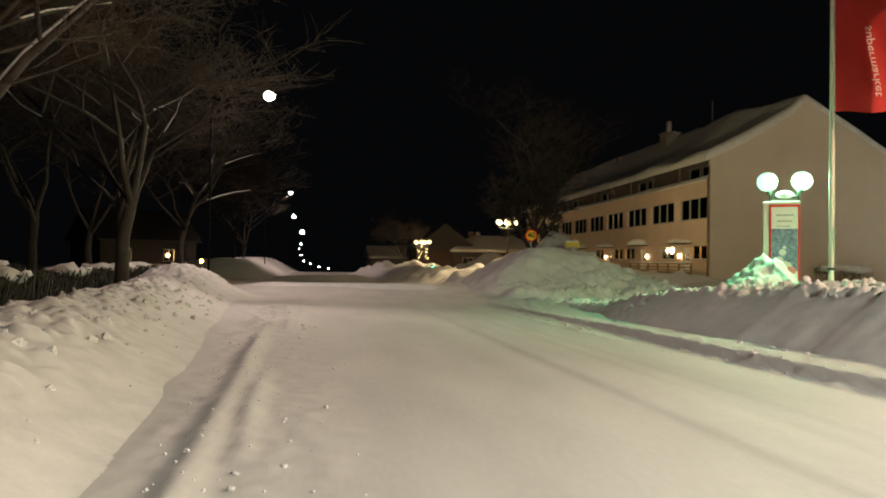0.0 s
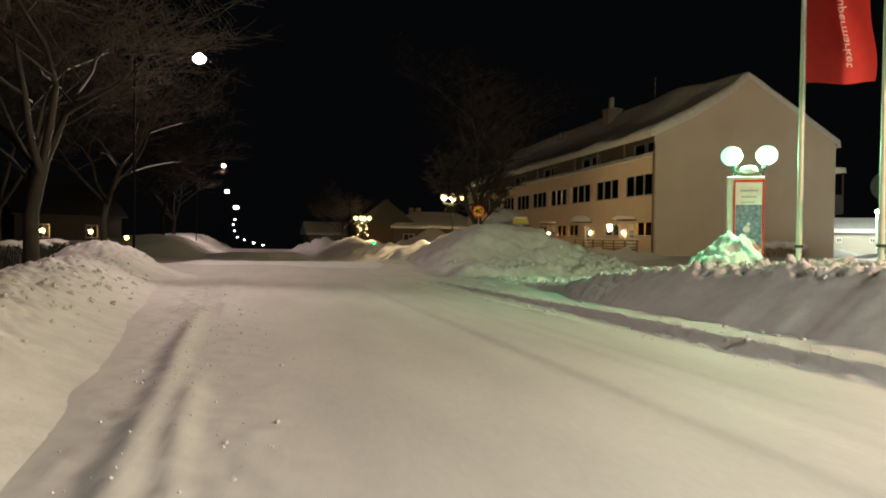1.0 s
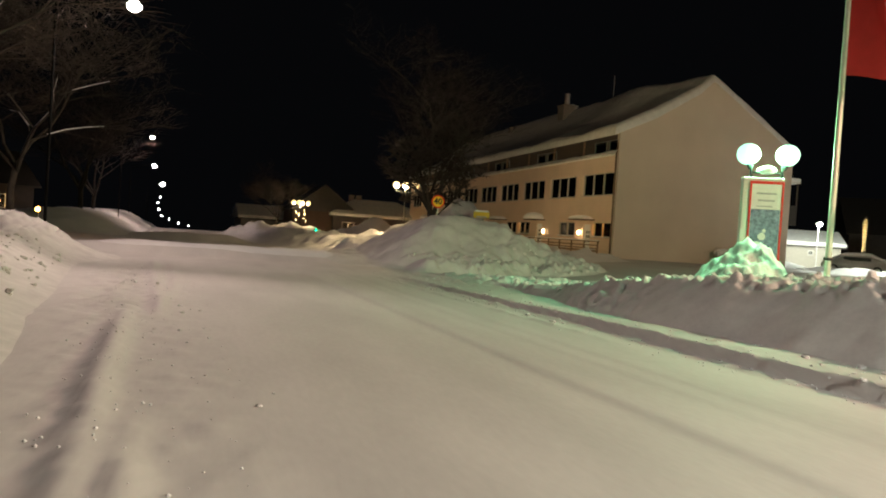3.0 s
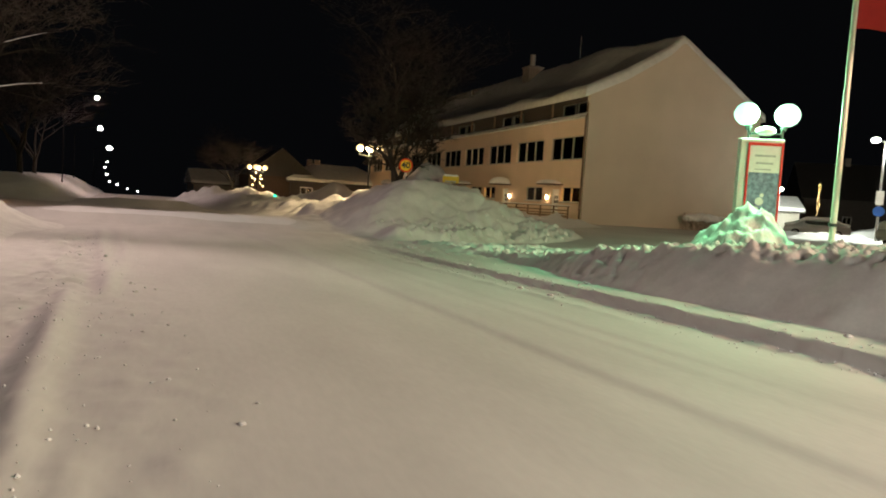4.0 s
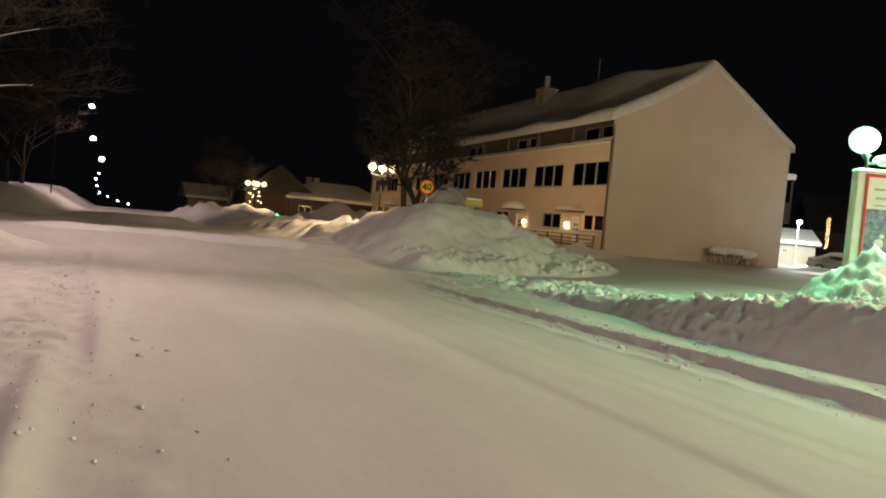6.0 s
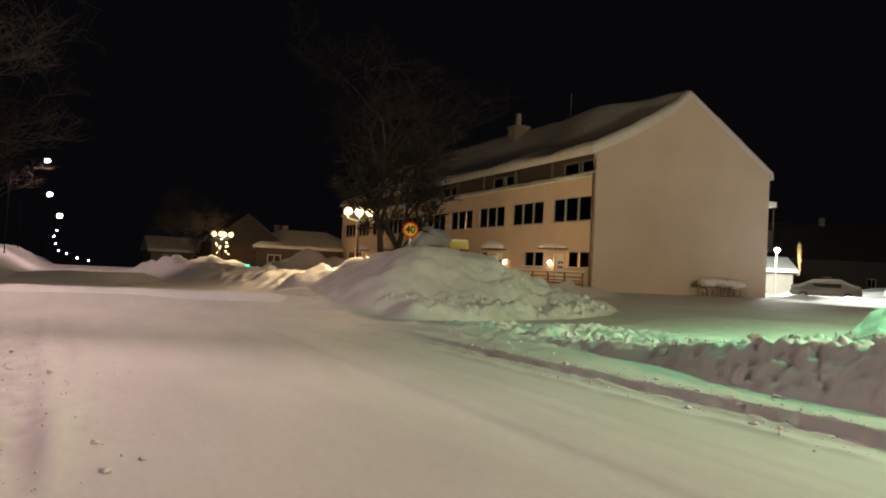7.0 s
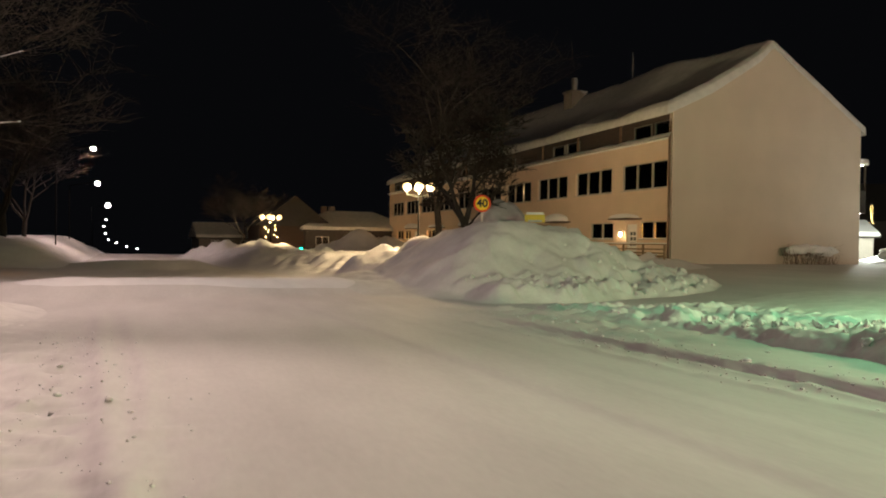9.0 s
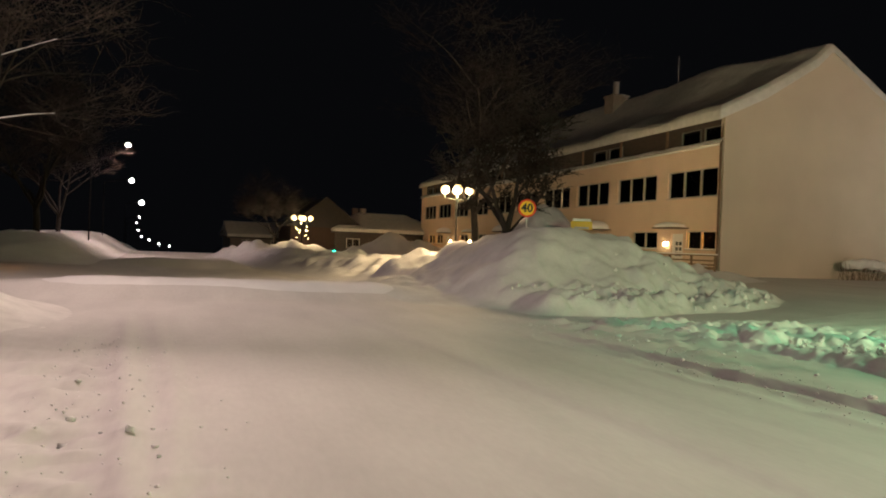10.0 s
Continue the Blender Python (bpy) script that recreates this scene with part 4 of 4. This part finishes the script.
# ---- street lamps ----
def street_lamp(x, y, z, watts, k):
    th = empty("street_lamp", x - 2.6, y, 0)
    tagged(th, "tall steel street lamp with a bright lamp head on an arm", "street lamp", group="street lamps along the road")
    z0 = min(ground_z(x - 2.6, y), z - 7.0)
    bm = rod(bmesh.new(), (0, 0, z0 - 0.3), (0, 0, z - 0.3), 0.055, 0.045, 10)
    part("pole", bm, UNLITMAST, th)
    bm = rod(bmesh.new(), (0, 0, z - 0.35), (2.2, 0, z + 0.06), 0.045, 0.035, 8)
    part("arm", bm, UNLITMAST, th)
    lens = (0.2, 0.26, 0.2, 0.27, 0.46)[k] if k < 5 else 0.0010 * y
    head = part("lamp_head", boxes((2.15, 2.85, -0.14, 0.14, z + 0.02, z + 0.14), bevel=0.03), UNLITMAST, th)
    part("lens", ball(bmesh.new(), (2.6, 0, z - 0.04), lens, 0.85, 24), LEDLENS if y < 60 else FARLENS, head, "bright white lamp glass")


for k, (x, y, z, watts) in enumerate(STREET):
    street_lamp(x, y, z, watts, k)
post = empty("street_lamp", 16.4, -1.0, 0.3)
tagged(post, "tall steel street lamp with a warm lamp head", "street lamp")
part("pole", rod(bmesh.new(), (0, 0, -0.3), (0, 0, 8.45), 0.08, 0.06), DARKSTEEL, post)
part("lamp_head", boxes((-1.3, 0.05, -0.16, 0.16, 8.45, 8.57), bevel=0.03), DARKSTEEL, post)


# ---- trees ----
class Twigs:
    """Collects tapered branches as a light mesh."""

    def __init__(self):
        self.verts, self.faces = [], []

    def limb(self, points, radii, sides):
        base = len(self.verts)
        for k, (p, r) in enumerate(zip(points, radii)):
            d = (points[min(k + 1, len(points) - 1)] - points[max(k - 1, 0)]).normalized()
            u = d.orthogonal().normalized()
            w = d.cross(u)
            for s in range(sides):
                a = 2 * math.pi * s / sides
                self.verts.append(tuple(p + (u * math.cos(a) + w * math.sin(a)) * r))
        for k in range(len(points) - 1):
            for s in range(sides):
                a, b = base + k * sides + s, base + k * sides + (s + 1) % sides
                self.faces.append((a, b, b + sides, a + sides))


def grow(rng, wood, fine, snow, start, heading, length, radius, level, droop):
    steps_n = 5 if level < 3 else 3
    pts, rad = [start.copy()], [radius]
    d = heading.normalized()
    for k in range(steps_n):
        d = (d + Vector((rng.gauss(0, 0.16), rng.gauss(0, 0.16), rng.gauss(0.03, 0.12) - droop * 0.05 * level))).normalized()
        pts.append(pts[-1] + d * length / steps_n)
        rad.append(radius * (1 - 0.75 * (k + 1) / steps_n))
    (wood if level < 3 else fine).limb(pts, rad, 7 if level == 0 else 5 if level < 3 else 3)
    if snow is not None and 0 < level < 3 and abs(d.z) < 0.75 and rng.random() < 0.22:
        snow.limb([p + Vector((0, 0, r * 0.9)) for p, r in zip(pts[1:-1], rad[1:-1])], [r * 0.8 + 0.008 for r in rad[1:-1]], 5)
    if level >= 5 or radius < 0.004:
        return
    count = (7, 6, 5, 6, 5)[level]
    for k in range(count):
        f = 0.35 + 0.65 * (k + rng.random()) / count if level else 0.30 + 0.7 * (k + rng.random()) / count
        seg = min(int(f * steps_n), steps_n - 1)
        p = pts[seg].lerp(pts[seg + 1], f * steps_n - seg)
        a = rng.random() * 6.283
        out = Vector((math.cos(a), math.sin(a), 0))
        h = (d * 0.55 + out * rng.uniform(0.6, 1.1) + Vector((0, 0, rng.uniform(0.0, 0.55)))).normalized()
        grow(rng, wood, fine, snow, p, h, length * rng.uniform(0.5, 0.72), max(rad[seg] * 0.55, wood.fat), level + 1, droop)


def tree(x, y, z0, trunk, height, radius, seed, label, droop=0.3, snowy=True, fat=0.008):
    rng = random.Random(seed)
    th = empty("bare_tree", x, y, z0)
    tagged(th, label, "tree")
    wood, fine, snow = Twigs(), Twigs(), Twigs()
    wood.fat = fat
    base = [Vector((0, 0, -0.3)), Vector((0.02, 0, 0.4)), Vector((rng.gauss(0, 0.05), rng.gauss(0, 0.05), trunk * 0.6)), Vector((rng.gauss(0, 0.08), rng.gauss(0, 0.08), trunk))]
    wood.limb(base, [radius * 1.35, radius * 1.05, radius * 0.95, radius * 0.85], 10)
    for k in range(4):
        a = k * 1.57 + rng.random()
        grow(rng, wood, fine, snow, base[3] - Vector((0, 0, 0.15 * k)), Vector((0.75 * math.cos(a), 0.75 * math.sin(a), 1.0 if k else 2.5)), (height - trunk) * rng.uniform(0.5, 0.7), radius * 0.6, 1, droop)
    shaped("trunk", wood.verts, wood.faces, BARK if snowy else DARKBARK, th, "dark rough trunk and limbs")
    shaped("crown", fine.verts, fine.faces, FROST if snowy else TWIG, th, "bare brown twigs")
    if snowy and snow.verts:
        shaped("branch_snow", snow.verts, snow.faces, SNOW, th, "snow lying on the limbs")
    return th


corner_tree = tree(15.0, 44.2, 0.4, 2.3, 7.6, 0.30, 33, "bare spreading tree behind the snow mound", 0.4, False, 0.022)
corner_tree.scale = (0.78, 0.78, 0.95)
tree(-2.7, 23.9, 0.3, 3.3, 13.5, 0.20, 22, "bare birch with snow along its limbs beside the road")
tree(-5.4, 32.0, 0.3, 3.6, 13.0, 0.17, 23, "bare birch with snow along its limbs beside the road")
tree(-6.2, 45.5, 0.3, 3.4, 13.0, 0.17, 24, "bare birch with snow along its limbs beside the road")
tree(-2.6, 14.0, 0.3, 2.8, 12.5, 0.22, 25, "bare birch with snow along its limbs beside the road")
tree(-7.5, 29.0, 0.3, 3.0, 12.0, 0.18, 26, "bare dark tree in the garden beside the road", snowy=False)
tree(-9.5, 40.0, 0.3, 3.0, 13.0, 0.18, 27, "bare dark tree in the garden beside the road", snowy=False)
tree(-6.0, 62.0, 0.3, 3.0, 13.0, 0.18, 28, "bare dark tree beside the far street", snowy=False)
tree(-8.0, 80.0, 0.3, 3.0, 13.0, 0.18, 29, "bare dark tree beside the far street", snowy=False)
tree(10.0, 93.0, 0.3, 2.0, 8.0, 0.12, 30, "small bare birch lit by the lamp post", snowy=False)
tree(18.6, 57.0, 0.5, 3.6, 15.5, 0.22, 31, "tall bare tree beside the white building", snowy=False)


# ---- hedge with caps of snow ----
def hedge(x0, y0, x1, y1, height, seed):
    rng = random.Random(seed)
    th = empty("hedge", x0, y0, ground_z(x0, y0))
    tagged(th, "dark clipped hedge bowed under caps of snow", "hedge")
    tw = Twigs()
    span = Vector((x1 - x0, y1 - y0, 0))
    for k in range(2600):
        p = span * rng.random() + Vector((rng.gauss(0, 0.3), rng.gauss(0, 0.3), 0))
        q = p + Vector((rng.gauss(0, 0.25), rng.gauss(0, 0.25), height * rng.uniform(0.5, 1.0)))
        tw.limb([p, (p + q) / 2 + Vector((rng.gauss(0, 0.1), rng.gauss(0, 0.1), 0)), q], [0.035, 0.03, 0.012], 3)
    shaped("twigs", tw.verts, tw.faces, HEDGE, th)
    n = max(3, int(span.length / 4.5))
    for k in range(n):
        c = span * ((k + 0.5) / n)
        bm = bmesh.new()
        bmesh.ops.create_icosphere(bm, subdivisions=3, radius=1)
        for v in bm.verts:
            v.co *= 1 + 0.35 * noise.noise(v.co * 1.6 + Vector((k * 3.1, seed, 0)))
            v.co = Vector((v.co.x * 0.6, v.co.y * 0.55, v.co.z * 0.16)) + c + Vector((0, 0, height * rng.uniform(0.85, 1.0)))
        for f in bm.faces:
            f.smooth = True
        part("snow_cap", bm, SNOW_OLD, th)
    return th


hedge(-1.9, 9.0, -4.4, 26.0, 1.2, 1)
hedge(-3.4, 6.0, -6.0, 24.0, 1.35, 2)
hedge(-4.6, 26.5, -6.2, 38.0, 1.2, 3)


# ---- dry shrub by the gable ----
shrub = empty("shrub", 37.2, 45.6, 0.75)
tagged(shrub, "low bare shrub pressed down by snow against the gable wall", "shrub")
rng = random.Random(9)
tw = Twigs()
for k in range(90):
    p = Vector((rng.uniform(-2.0, 2.0), rng.gauss(0, 0.15), -0.1))
    q = p + Vector((rng.gauss(0, 0.35), rng.gauss(0, 0.1), rng.uniform(0.3, 1.25)))
    r = q + Vector((rng.gauss(0.1, 0.3), rng.gauss(0, 0.1), rng.uniform(-0.25, 0.15)))
    tw.limb([p, q, r], [0.014, 0.009, 0.004], 3)
shaped("twigs", tw.verts, tw.faces, DRYSTEM, shrub)
for k in range(4):
    bm = bmesh.new()
    bmesh.ops.create_icosphere(bm, subdivisions=3, radius=1)
    for v in bm.verts:
        v.co *= 1 + 0.4 * noise.noise(v.co * 1.4 + Vector((k * 5.1, 2, 0)))
        v.co = Vector((v.co.x * 0.7, v.co.y * 0.25, v.co.z * 0.28)) + Vector((-1.2 + 0.8 * k, 0, 0.95 - 0.1 * abs(k - 1)))
    for f in bm.faces:
        f.smooth = True
    part("snow_cap", bm, SNOW_OLD, shrub)


# ---- houses ----
def house(name, x, y, z0, rz, length, depth, eave, ridge, wall_mat, label, windows=(), lit=(), hip=0.0, chimneys=(), snowy=True):
    """A gabled or hipped house; length along its own x, its front at -y."""
    th = empty(name, x, y, z0, rz)
    tagged(th, label, "house")
    L, D = length / 2, depth / 2
    bm = bmesh.new()
    holes = [(a - w / 2, a + w / 2, zz, zz + h) for a, zz, w, h in windows]
    for a, b, c, d in wall_cells(holes, -L, L, -0.6, eave):
        box(bm, a, b, -D, -D + 0.25, c, d)
    box(bm, -L, L, D - 0.25, D, -0.6, eave)
    box(bm, -L, -L + 0.25, -D + 0.25, D - 0.25, -0.6, eave)
    box(bm, L - 0.25, L, -D + 0.25, D - 0.25, -0.6, eave)
    part("wall", bm, wall_mat, th)
    if not hip:
        for s in (-1, 1):
            bm = bmesh.new()
            vs = [bm.verts.new((s * (L - q), yy, zz)) for q in (0, 0.25) for yy, zz in ((-D, eave), (D, eave), (0, ridge))]
            bm.faces.new(vs[:3]), bm.faces.new(vs[3:])
            for i in range(3):
                bm.faces.new((vs[i], vs[(i + 1) % 3], vs[3 + (i + 1) % 3], vs[3 + i]))
            bmesh.ops.recalc_face_normals(bm, faces=bm.faces)
            part("gable", bm, wall_mat, th)
    o = 0.45
    for k, (lift, mat, nm) in enumerate(((0.0, ROOFMETAL, "roof"), (0.12, SNOW_OLD, "roof_snow"))):
        t = 0.12 if k == 0 else 0.38
        drop = o * (ridge - eave) / D
        bm = bmesh.new()
        lo, hi = [], []
        for dz, store in ((lift, lo), (lift + t, hi)):
            for px, py, pz in ((-L - o, -D - o, eave - drop), (L + o, -D - o, eave - drop), (L + o, D + o, eave - drop), (-L - o, D + o, eave - drop), (-L - o + hip, 0, ridge), (L + o - hip, 0, ridge)):
                store.append(bm.verts.new((px, py, pz + dz)))
        for q in ((0, 1, 5, 4), (2, 3, 4, 5), (1, 2, 5), (3, 0, 4)):
            bm.faces.new([hi[i] for i in q])
            bm.faces.new([lo[i] for i in q][::-1])
        for i, j in ((0, 1), (1, 2), (2, 3), (3, 0)):
            bm.faces.new((lo[i], lo[j], hi[j], hi[i]))
        bmesh.ops.recalc_face_normals(bm, faces=bm.faces)
        if k:
            bmesh.ops.bevel(bm, geom=[e for e in bm.edges], offset=0.1, segments=2, affect="EDGES")
        if snowy or not k:
            part(nm, bm, mat, th)
        else:
            bm.free()
    for i, (a, zz, w, h) in enumerate(windows):
        bm = boxes((a - w / 2, a + w / 2, -D + 0.05, -D + 0.12, zz, zz + 0.07), (a - w / 2, a + w / 2, -D + 0.05, -D + 0.12, zz + h - 0.07, zz + h), (a - w / 2, a - w / 2 + 0.07, -D + 0.05, -D + 0.12, zz + 0.07, zz + h - 0.07), (a + w / 2 - 0.07, a + w / 2, -D + 0.05, -D + 0.12, zz + 0.07, zz + h - 0.07), (a - 0.03, a + 0.03, -D + 0.05, -D + 0.12, zz + 0.07, zz + h - 0.07))
        win = part("window", bm, WHITEPAINT, th)
        part("pane", boxes((a - w / 2 + 0.05, a + w / 2 - 0.05, -D + 0.08, -D + 0.09, zz + 0.05, zz + h - 0.05)), GLASS, win).visible_shadow = False
        if i in lit:
            part("window_lamp", ball(bmesh.new(), (a + 0.1, -D + 0.5, zz + h * 0.5), 0.2, seg=10), ROOMLIGHT, win, "warm lamp in the window")
    for cx in chimneys:
        part("chimney", boxes((cx - 0.35, cx + 0.35, -0.4, 0.3, ridge - 0.6, ridge + 1.0), bevel=0.02), BRICK, th)
    return th


house("house", 10.2, 117.5, -0.5, 6, 8.5, 7.0, 2.6, 4.2, HOUSEGREY, "low grey wooden house with snow on its roof", ((-2.2, 1.2, 1.2, 1.0), (1.8, 1.2, 1.6, 1.0)))
house("house", 16.2, 104.0, 0.2, 92, 10.0, 8.0, 3.6, 6.7, HOUSEBROWN, "brown wooden gabled house with a lit window", ((0, 1.2, 1.2, 1.2), (2.5, 1.2, 1.2, 1.2)), (0,), snowy=False)
house("house", 24.0, 103.0, 0.2, 0, 13.0, 10.0, 2.9, 4.9, HOUSEDARK, "long low dark house under a broad snowy roof", ((-4.5, 1.0, 1.6, 1.1), (-1, 1.0, 1.6, 1.1), (3, 1.0, 1.6, 1.1)), (1,), hip=4.0, chimneys=(-3.4, -2.4))
house("garage", 61.2, 68.7, 0.6, -35, 12.0, 7.0, 2.3, 3.5, HOUSEWHITE, "white lit outbuilding with small square windows and snowy roof", ((-3.0, 1.3, 0.5, 0.5), (0.2, 1.3, 0.5, 0.5), (3.2, 1.3, 0.5, 0.5)))
house("house", 104.0, 84.0, 0.6, -35, 24.0, 12.0, 5.2, 10.5, HOUSEDARK, "large dark house with a steep roof beyond the parking place", ((-6, 1.2, 1.2, 1.3), (0, 1.2, 1.2, 1.3)), chimneys=(-5,), snowy=False)
house("house", -19.5, 80.0, 0.3, 40, 10.0, 8.0, 3.4, 6.4, HOUSEDARK, "dark house behind the trees with lit windows", ((-2.5, 1.0, 1.2, 1.3), (2.0, 1.0, 1.2, 1.3)), (0, 1), snowy=False)

glowlamp = empty("garden_lamp", -6.0, 50.0, 0.4)
tagged(glowlamp, "small warm garden lamp on a post among the trees", "garden lamp")
part("pole", rod(bmesh.new(), (0, 0, -0.2), (0, 0, 1.0), 0.03), DARKSTEEL, glowlamp)
part("globe", ball(bmesh.new(), (0, 0, 1.1), 0.13), BULB, glowlamp)

signal = empty("signal_post", 10.55, 60.0, 0.3)
tagged(signal, "low post with a small green signal light behind the snow", "signal")
part("post", rod(bmesh.new(), (0, 0, 0), (0, 0, 1.1), 0.05), DARKSTEEL, signal)
part("housing", boxes((-0.1, 0.1, -0.08, 0.08, 0.65, 1.05), bevel=0.02), DARKSTEEL, signal)
part("green_lens", ball(bmesh.new(), (0, -0.09, 0.9), 0.075, seg=12), GREENSIGNAL, signal, "green glowing lens")


# ---- parking place ----
def car(x, y, rz, paint, label, snow_depth=0.16, length=4.4):
    """A parked car; its long side along its own x."""
    th = empty("car", x, y, ground_z(x, y), rz)
    tagged(th, label, "car", group="parked cars")
    s = length / 4.4
    side = [(-2.15, 0.35), (-2.2, 0.62), (-2.1, 0.86), (-1.45, 0.97), (-0.75, 1.40), (0.85, 1.44), (1.6, 1.08), (2.1, 0.98), (2.2, 0.7), (2.15, 0.35)]

    def loft(outline, half, inset, name, mat, lift=0.0, lab=""):
        bm = bmesh.new()
        prism(bm, [(px * s, pz + lift) for px, pz in outline], -half, half)
        for v in bm.verts:
            if v.co.z > 1.0 + lift:
                v.co.y *= inset
        bmesh.ops.bevel(bm, geom=bm.edges[:], offset=0.07, segments=3, affect="EDGES")
        for f in bm.faces:
            f.smooth = True
        return part(name, bm, mat, th, lab)

    loft(side, 0.86, 0.78, "body", paint)
    top = [(-2.15, 0.85), (-1.5, 0.95), (-0.75, 1.38), (0.85, 1.42), (1.6, 1.06), (2.12, 0.96), (2.1, 1.0 + snow_depth), (1.55, 1.14 + snow_depth), (0.9, 1.5 + snow_depth), (-0.7, 1.46 + snow_depth), (-1.5, 1.02 + snow_depth), (-2.1, 0.9 + snow_depth)]
    loft(top, 0.84, 0.84, "snow_cover", SNOW, 0.0, "thick snow on bonnet and roof")
    for sy in (-1, 1):
        part("side_window", boxes((-0.75 * s, 0.95 * s, sy * 0.775 - 0.01, sy * 0.775 + 0.01, 1.02, 1.3)), GLASS, th)
        for sx in (-1.35, 1.35):
            bm = bmesh.new()
            bmesh.ops.create_cone(bm, cap_ends=True, segments=20, radius1=0.32, radius2=0.32, depth=0.2, matrix=Matrix.Translation((sx * s, sy * 0.78, 0.32)) @ Matrix.Rotation(radians(90), 4, "X"))
            wheel = part("wheel", bm, RUBBER, th)
            bm = bmesh.new()
            bmesh.ops.create_cone(bm, cap_ends=True, segments=16, radius1=0.2, radius2=0.18, depth=0.02, matrix=Matrix.Translation((sx * s, sy * 0.89, 0.32)) @ Matrix.Rotation(radians(90), 4, "X"))
            part("rim", bm, STEEL, wheel)
    return th


car(37.8, 31.0, -8, CARPAINT, "pale parked car with a thick snow cover", 0.32, 4.6)
car(52.4, 50.0, -50, CARPAINT, "pale parked car with snow on roof and bonnet", 0.18, 4.9)
car(56.5, 46.8, 40, CARPAINT, "pale parked car with snow on its roof", 0.12)


def lot_height(x, y):
    h = 0.0 * x
    for cx, cy, tall, r in ((42.0, 40.4, 0.5, 1.7), (44.0, 39.8, 0.4, 1.5), (47, 47, 0.4, 2.0), (60, 56, 1.0, 3.0), (66, 55, 0.9, 3.0), (62, 52, 0.7, 3.0), (70, 52, 1.2, 4.0), (76, 60, 1.4, 5), (50, 56, 0.6, 2.5)):
        h = np.maximum(h, tall * np.exp(-(((x - cx) / r) ** 2 + ((y - cy) / r) ** 2)))
    h = h + ease(0.1, 0.4, h) * (0.15 * rough_field(x, y, 1.2, 4, 151) + 0.1 * clods(x, y, 0.7, 152, 0.5))
    return np.where(h > 0.04, h, 0)


bank("snow_bank", steps((37, 82, 0.35)), steps((36, 68, 0.35)), lot_height, "low bright snow heaps round the parking place", SNOW)

pk = empty("parking_lamp", 44.1, 38.5, 0.6, -50)
tagged(pk, "tall two-headed parking lamp with a white plate and round blue sign", "street lamp")
part("pole", rod(bmesh.new(), (0, 0, -0.2), (0, 0, 6.4), 0.09, 0.06), STEEL, pk)
for s in (-1, 1):
    arm = part("lamp_arm", rod(bmesh.new(), (0, 0, 6.3), (s * 0.5, s * -0.2, 6.5), 0.04), STEEL, pk)
    part("lamp_glass", ball(bmesh.new(), (s * 0.5, s * -0.2, 6.48), 0.27, 0.6, 12), COLDLENS, arm, "bright white lamp glass")
part("plate", boxes((-0.22, 0.22, -0.14, -0.11, 2.5, 3.35), bevel=0.01), WHITEPAINT, pk, "white plate")
part("blue_disc", disc(bmesh.new(), (0, 2.1), 0.32, -0.13, 0.02), SIGNBLUE, pk, "round blue sign")
gl = empty("yard_lamp", 56.8, 58.3, 0.6)
tagged(gl, "yard lamp on a steel post beside the outbuilding", "street lamp")
part("pole", rod(bmesh.new(), (0, 0, -0.2), (0, 0, 4.1), 0.06), STEEL, gl)
part("lamp_glass", ball(bmesh.new(), (0, -0.1, 4.2), 0.24, 0.7, 12), COLDLENS, gl, "bright white lamp glass")

ft = empty("lit_pole", 88.0, 81.0, 0.6)
tagged(ft, "slim pole wound with warm fairy lights", "fairy lights")
part("pole", rod(bmesh.new(), (0, 0, -0.2), (0, 0, 7.0), 0.05), DARKSTEEL, ft)
for k in range(34):
    part("bulb", ball(bmesh.new(), (0.16 * (1 if k % 2 else -1) + 0.06 * math.sin(k * 2.3), 0.1 * math.cos(k * 1.9), 2.5 + 4.4 * k / 34), 0.035, seg=6), FAIRY, ft)

rs = round_sign("road_sign", 18.0, 17.15, 3.1, 0.36, -50, 0.8, "round grey sign seen from behind, on a steel post")
part("sign_back", disc(bmesh.new(), (0, 2.3), 0.36, 0.0, 0.02), DARKSTEEL, rs)

wb = empty("slatted_board", 20.2, 16.2, 0.95, -45)
tagged(wb, "slatted wooden board on a leaning post in the snow", "board")
part("post", rod(bmesh.new(), (-0.1, 0.04, -0.4), (0.05, 0.04, 1.55), 0.035), FENCEWOOD, wb)
for k in range(5):
    part("slat", boxes((-0.2, 0.24, -0.02, 0.012, 0.85 + 0.1 * k, 0.93 + 0.1 * k), bevel=0.005), FENCEWOOD, wb)
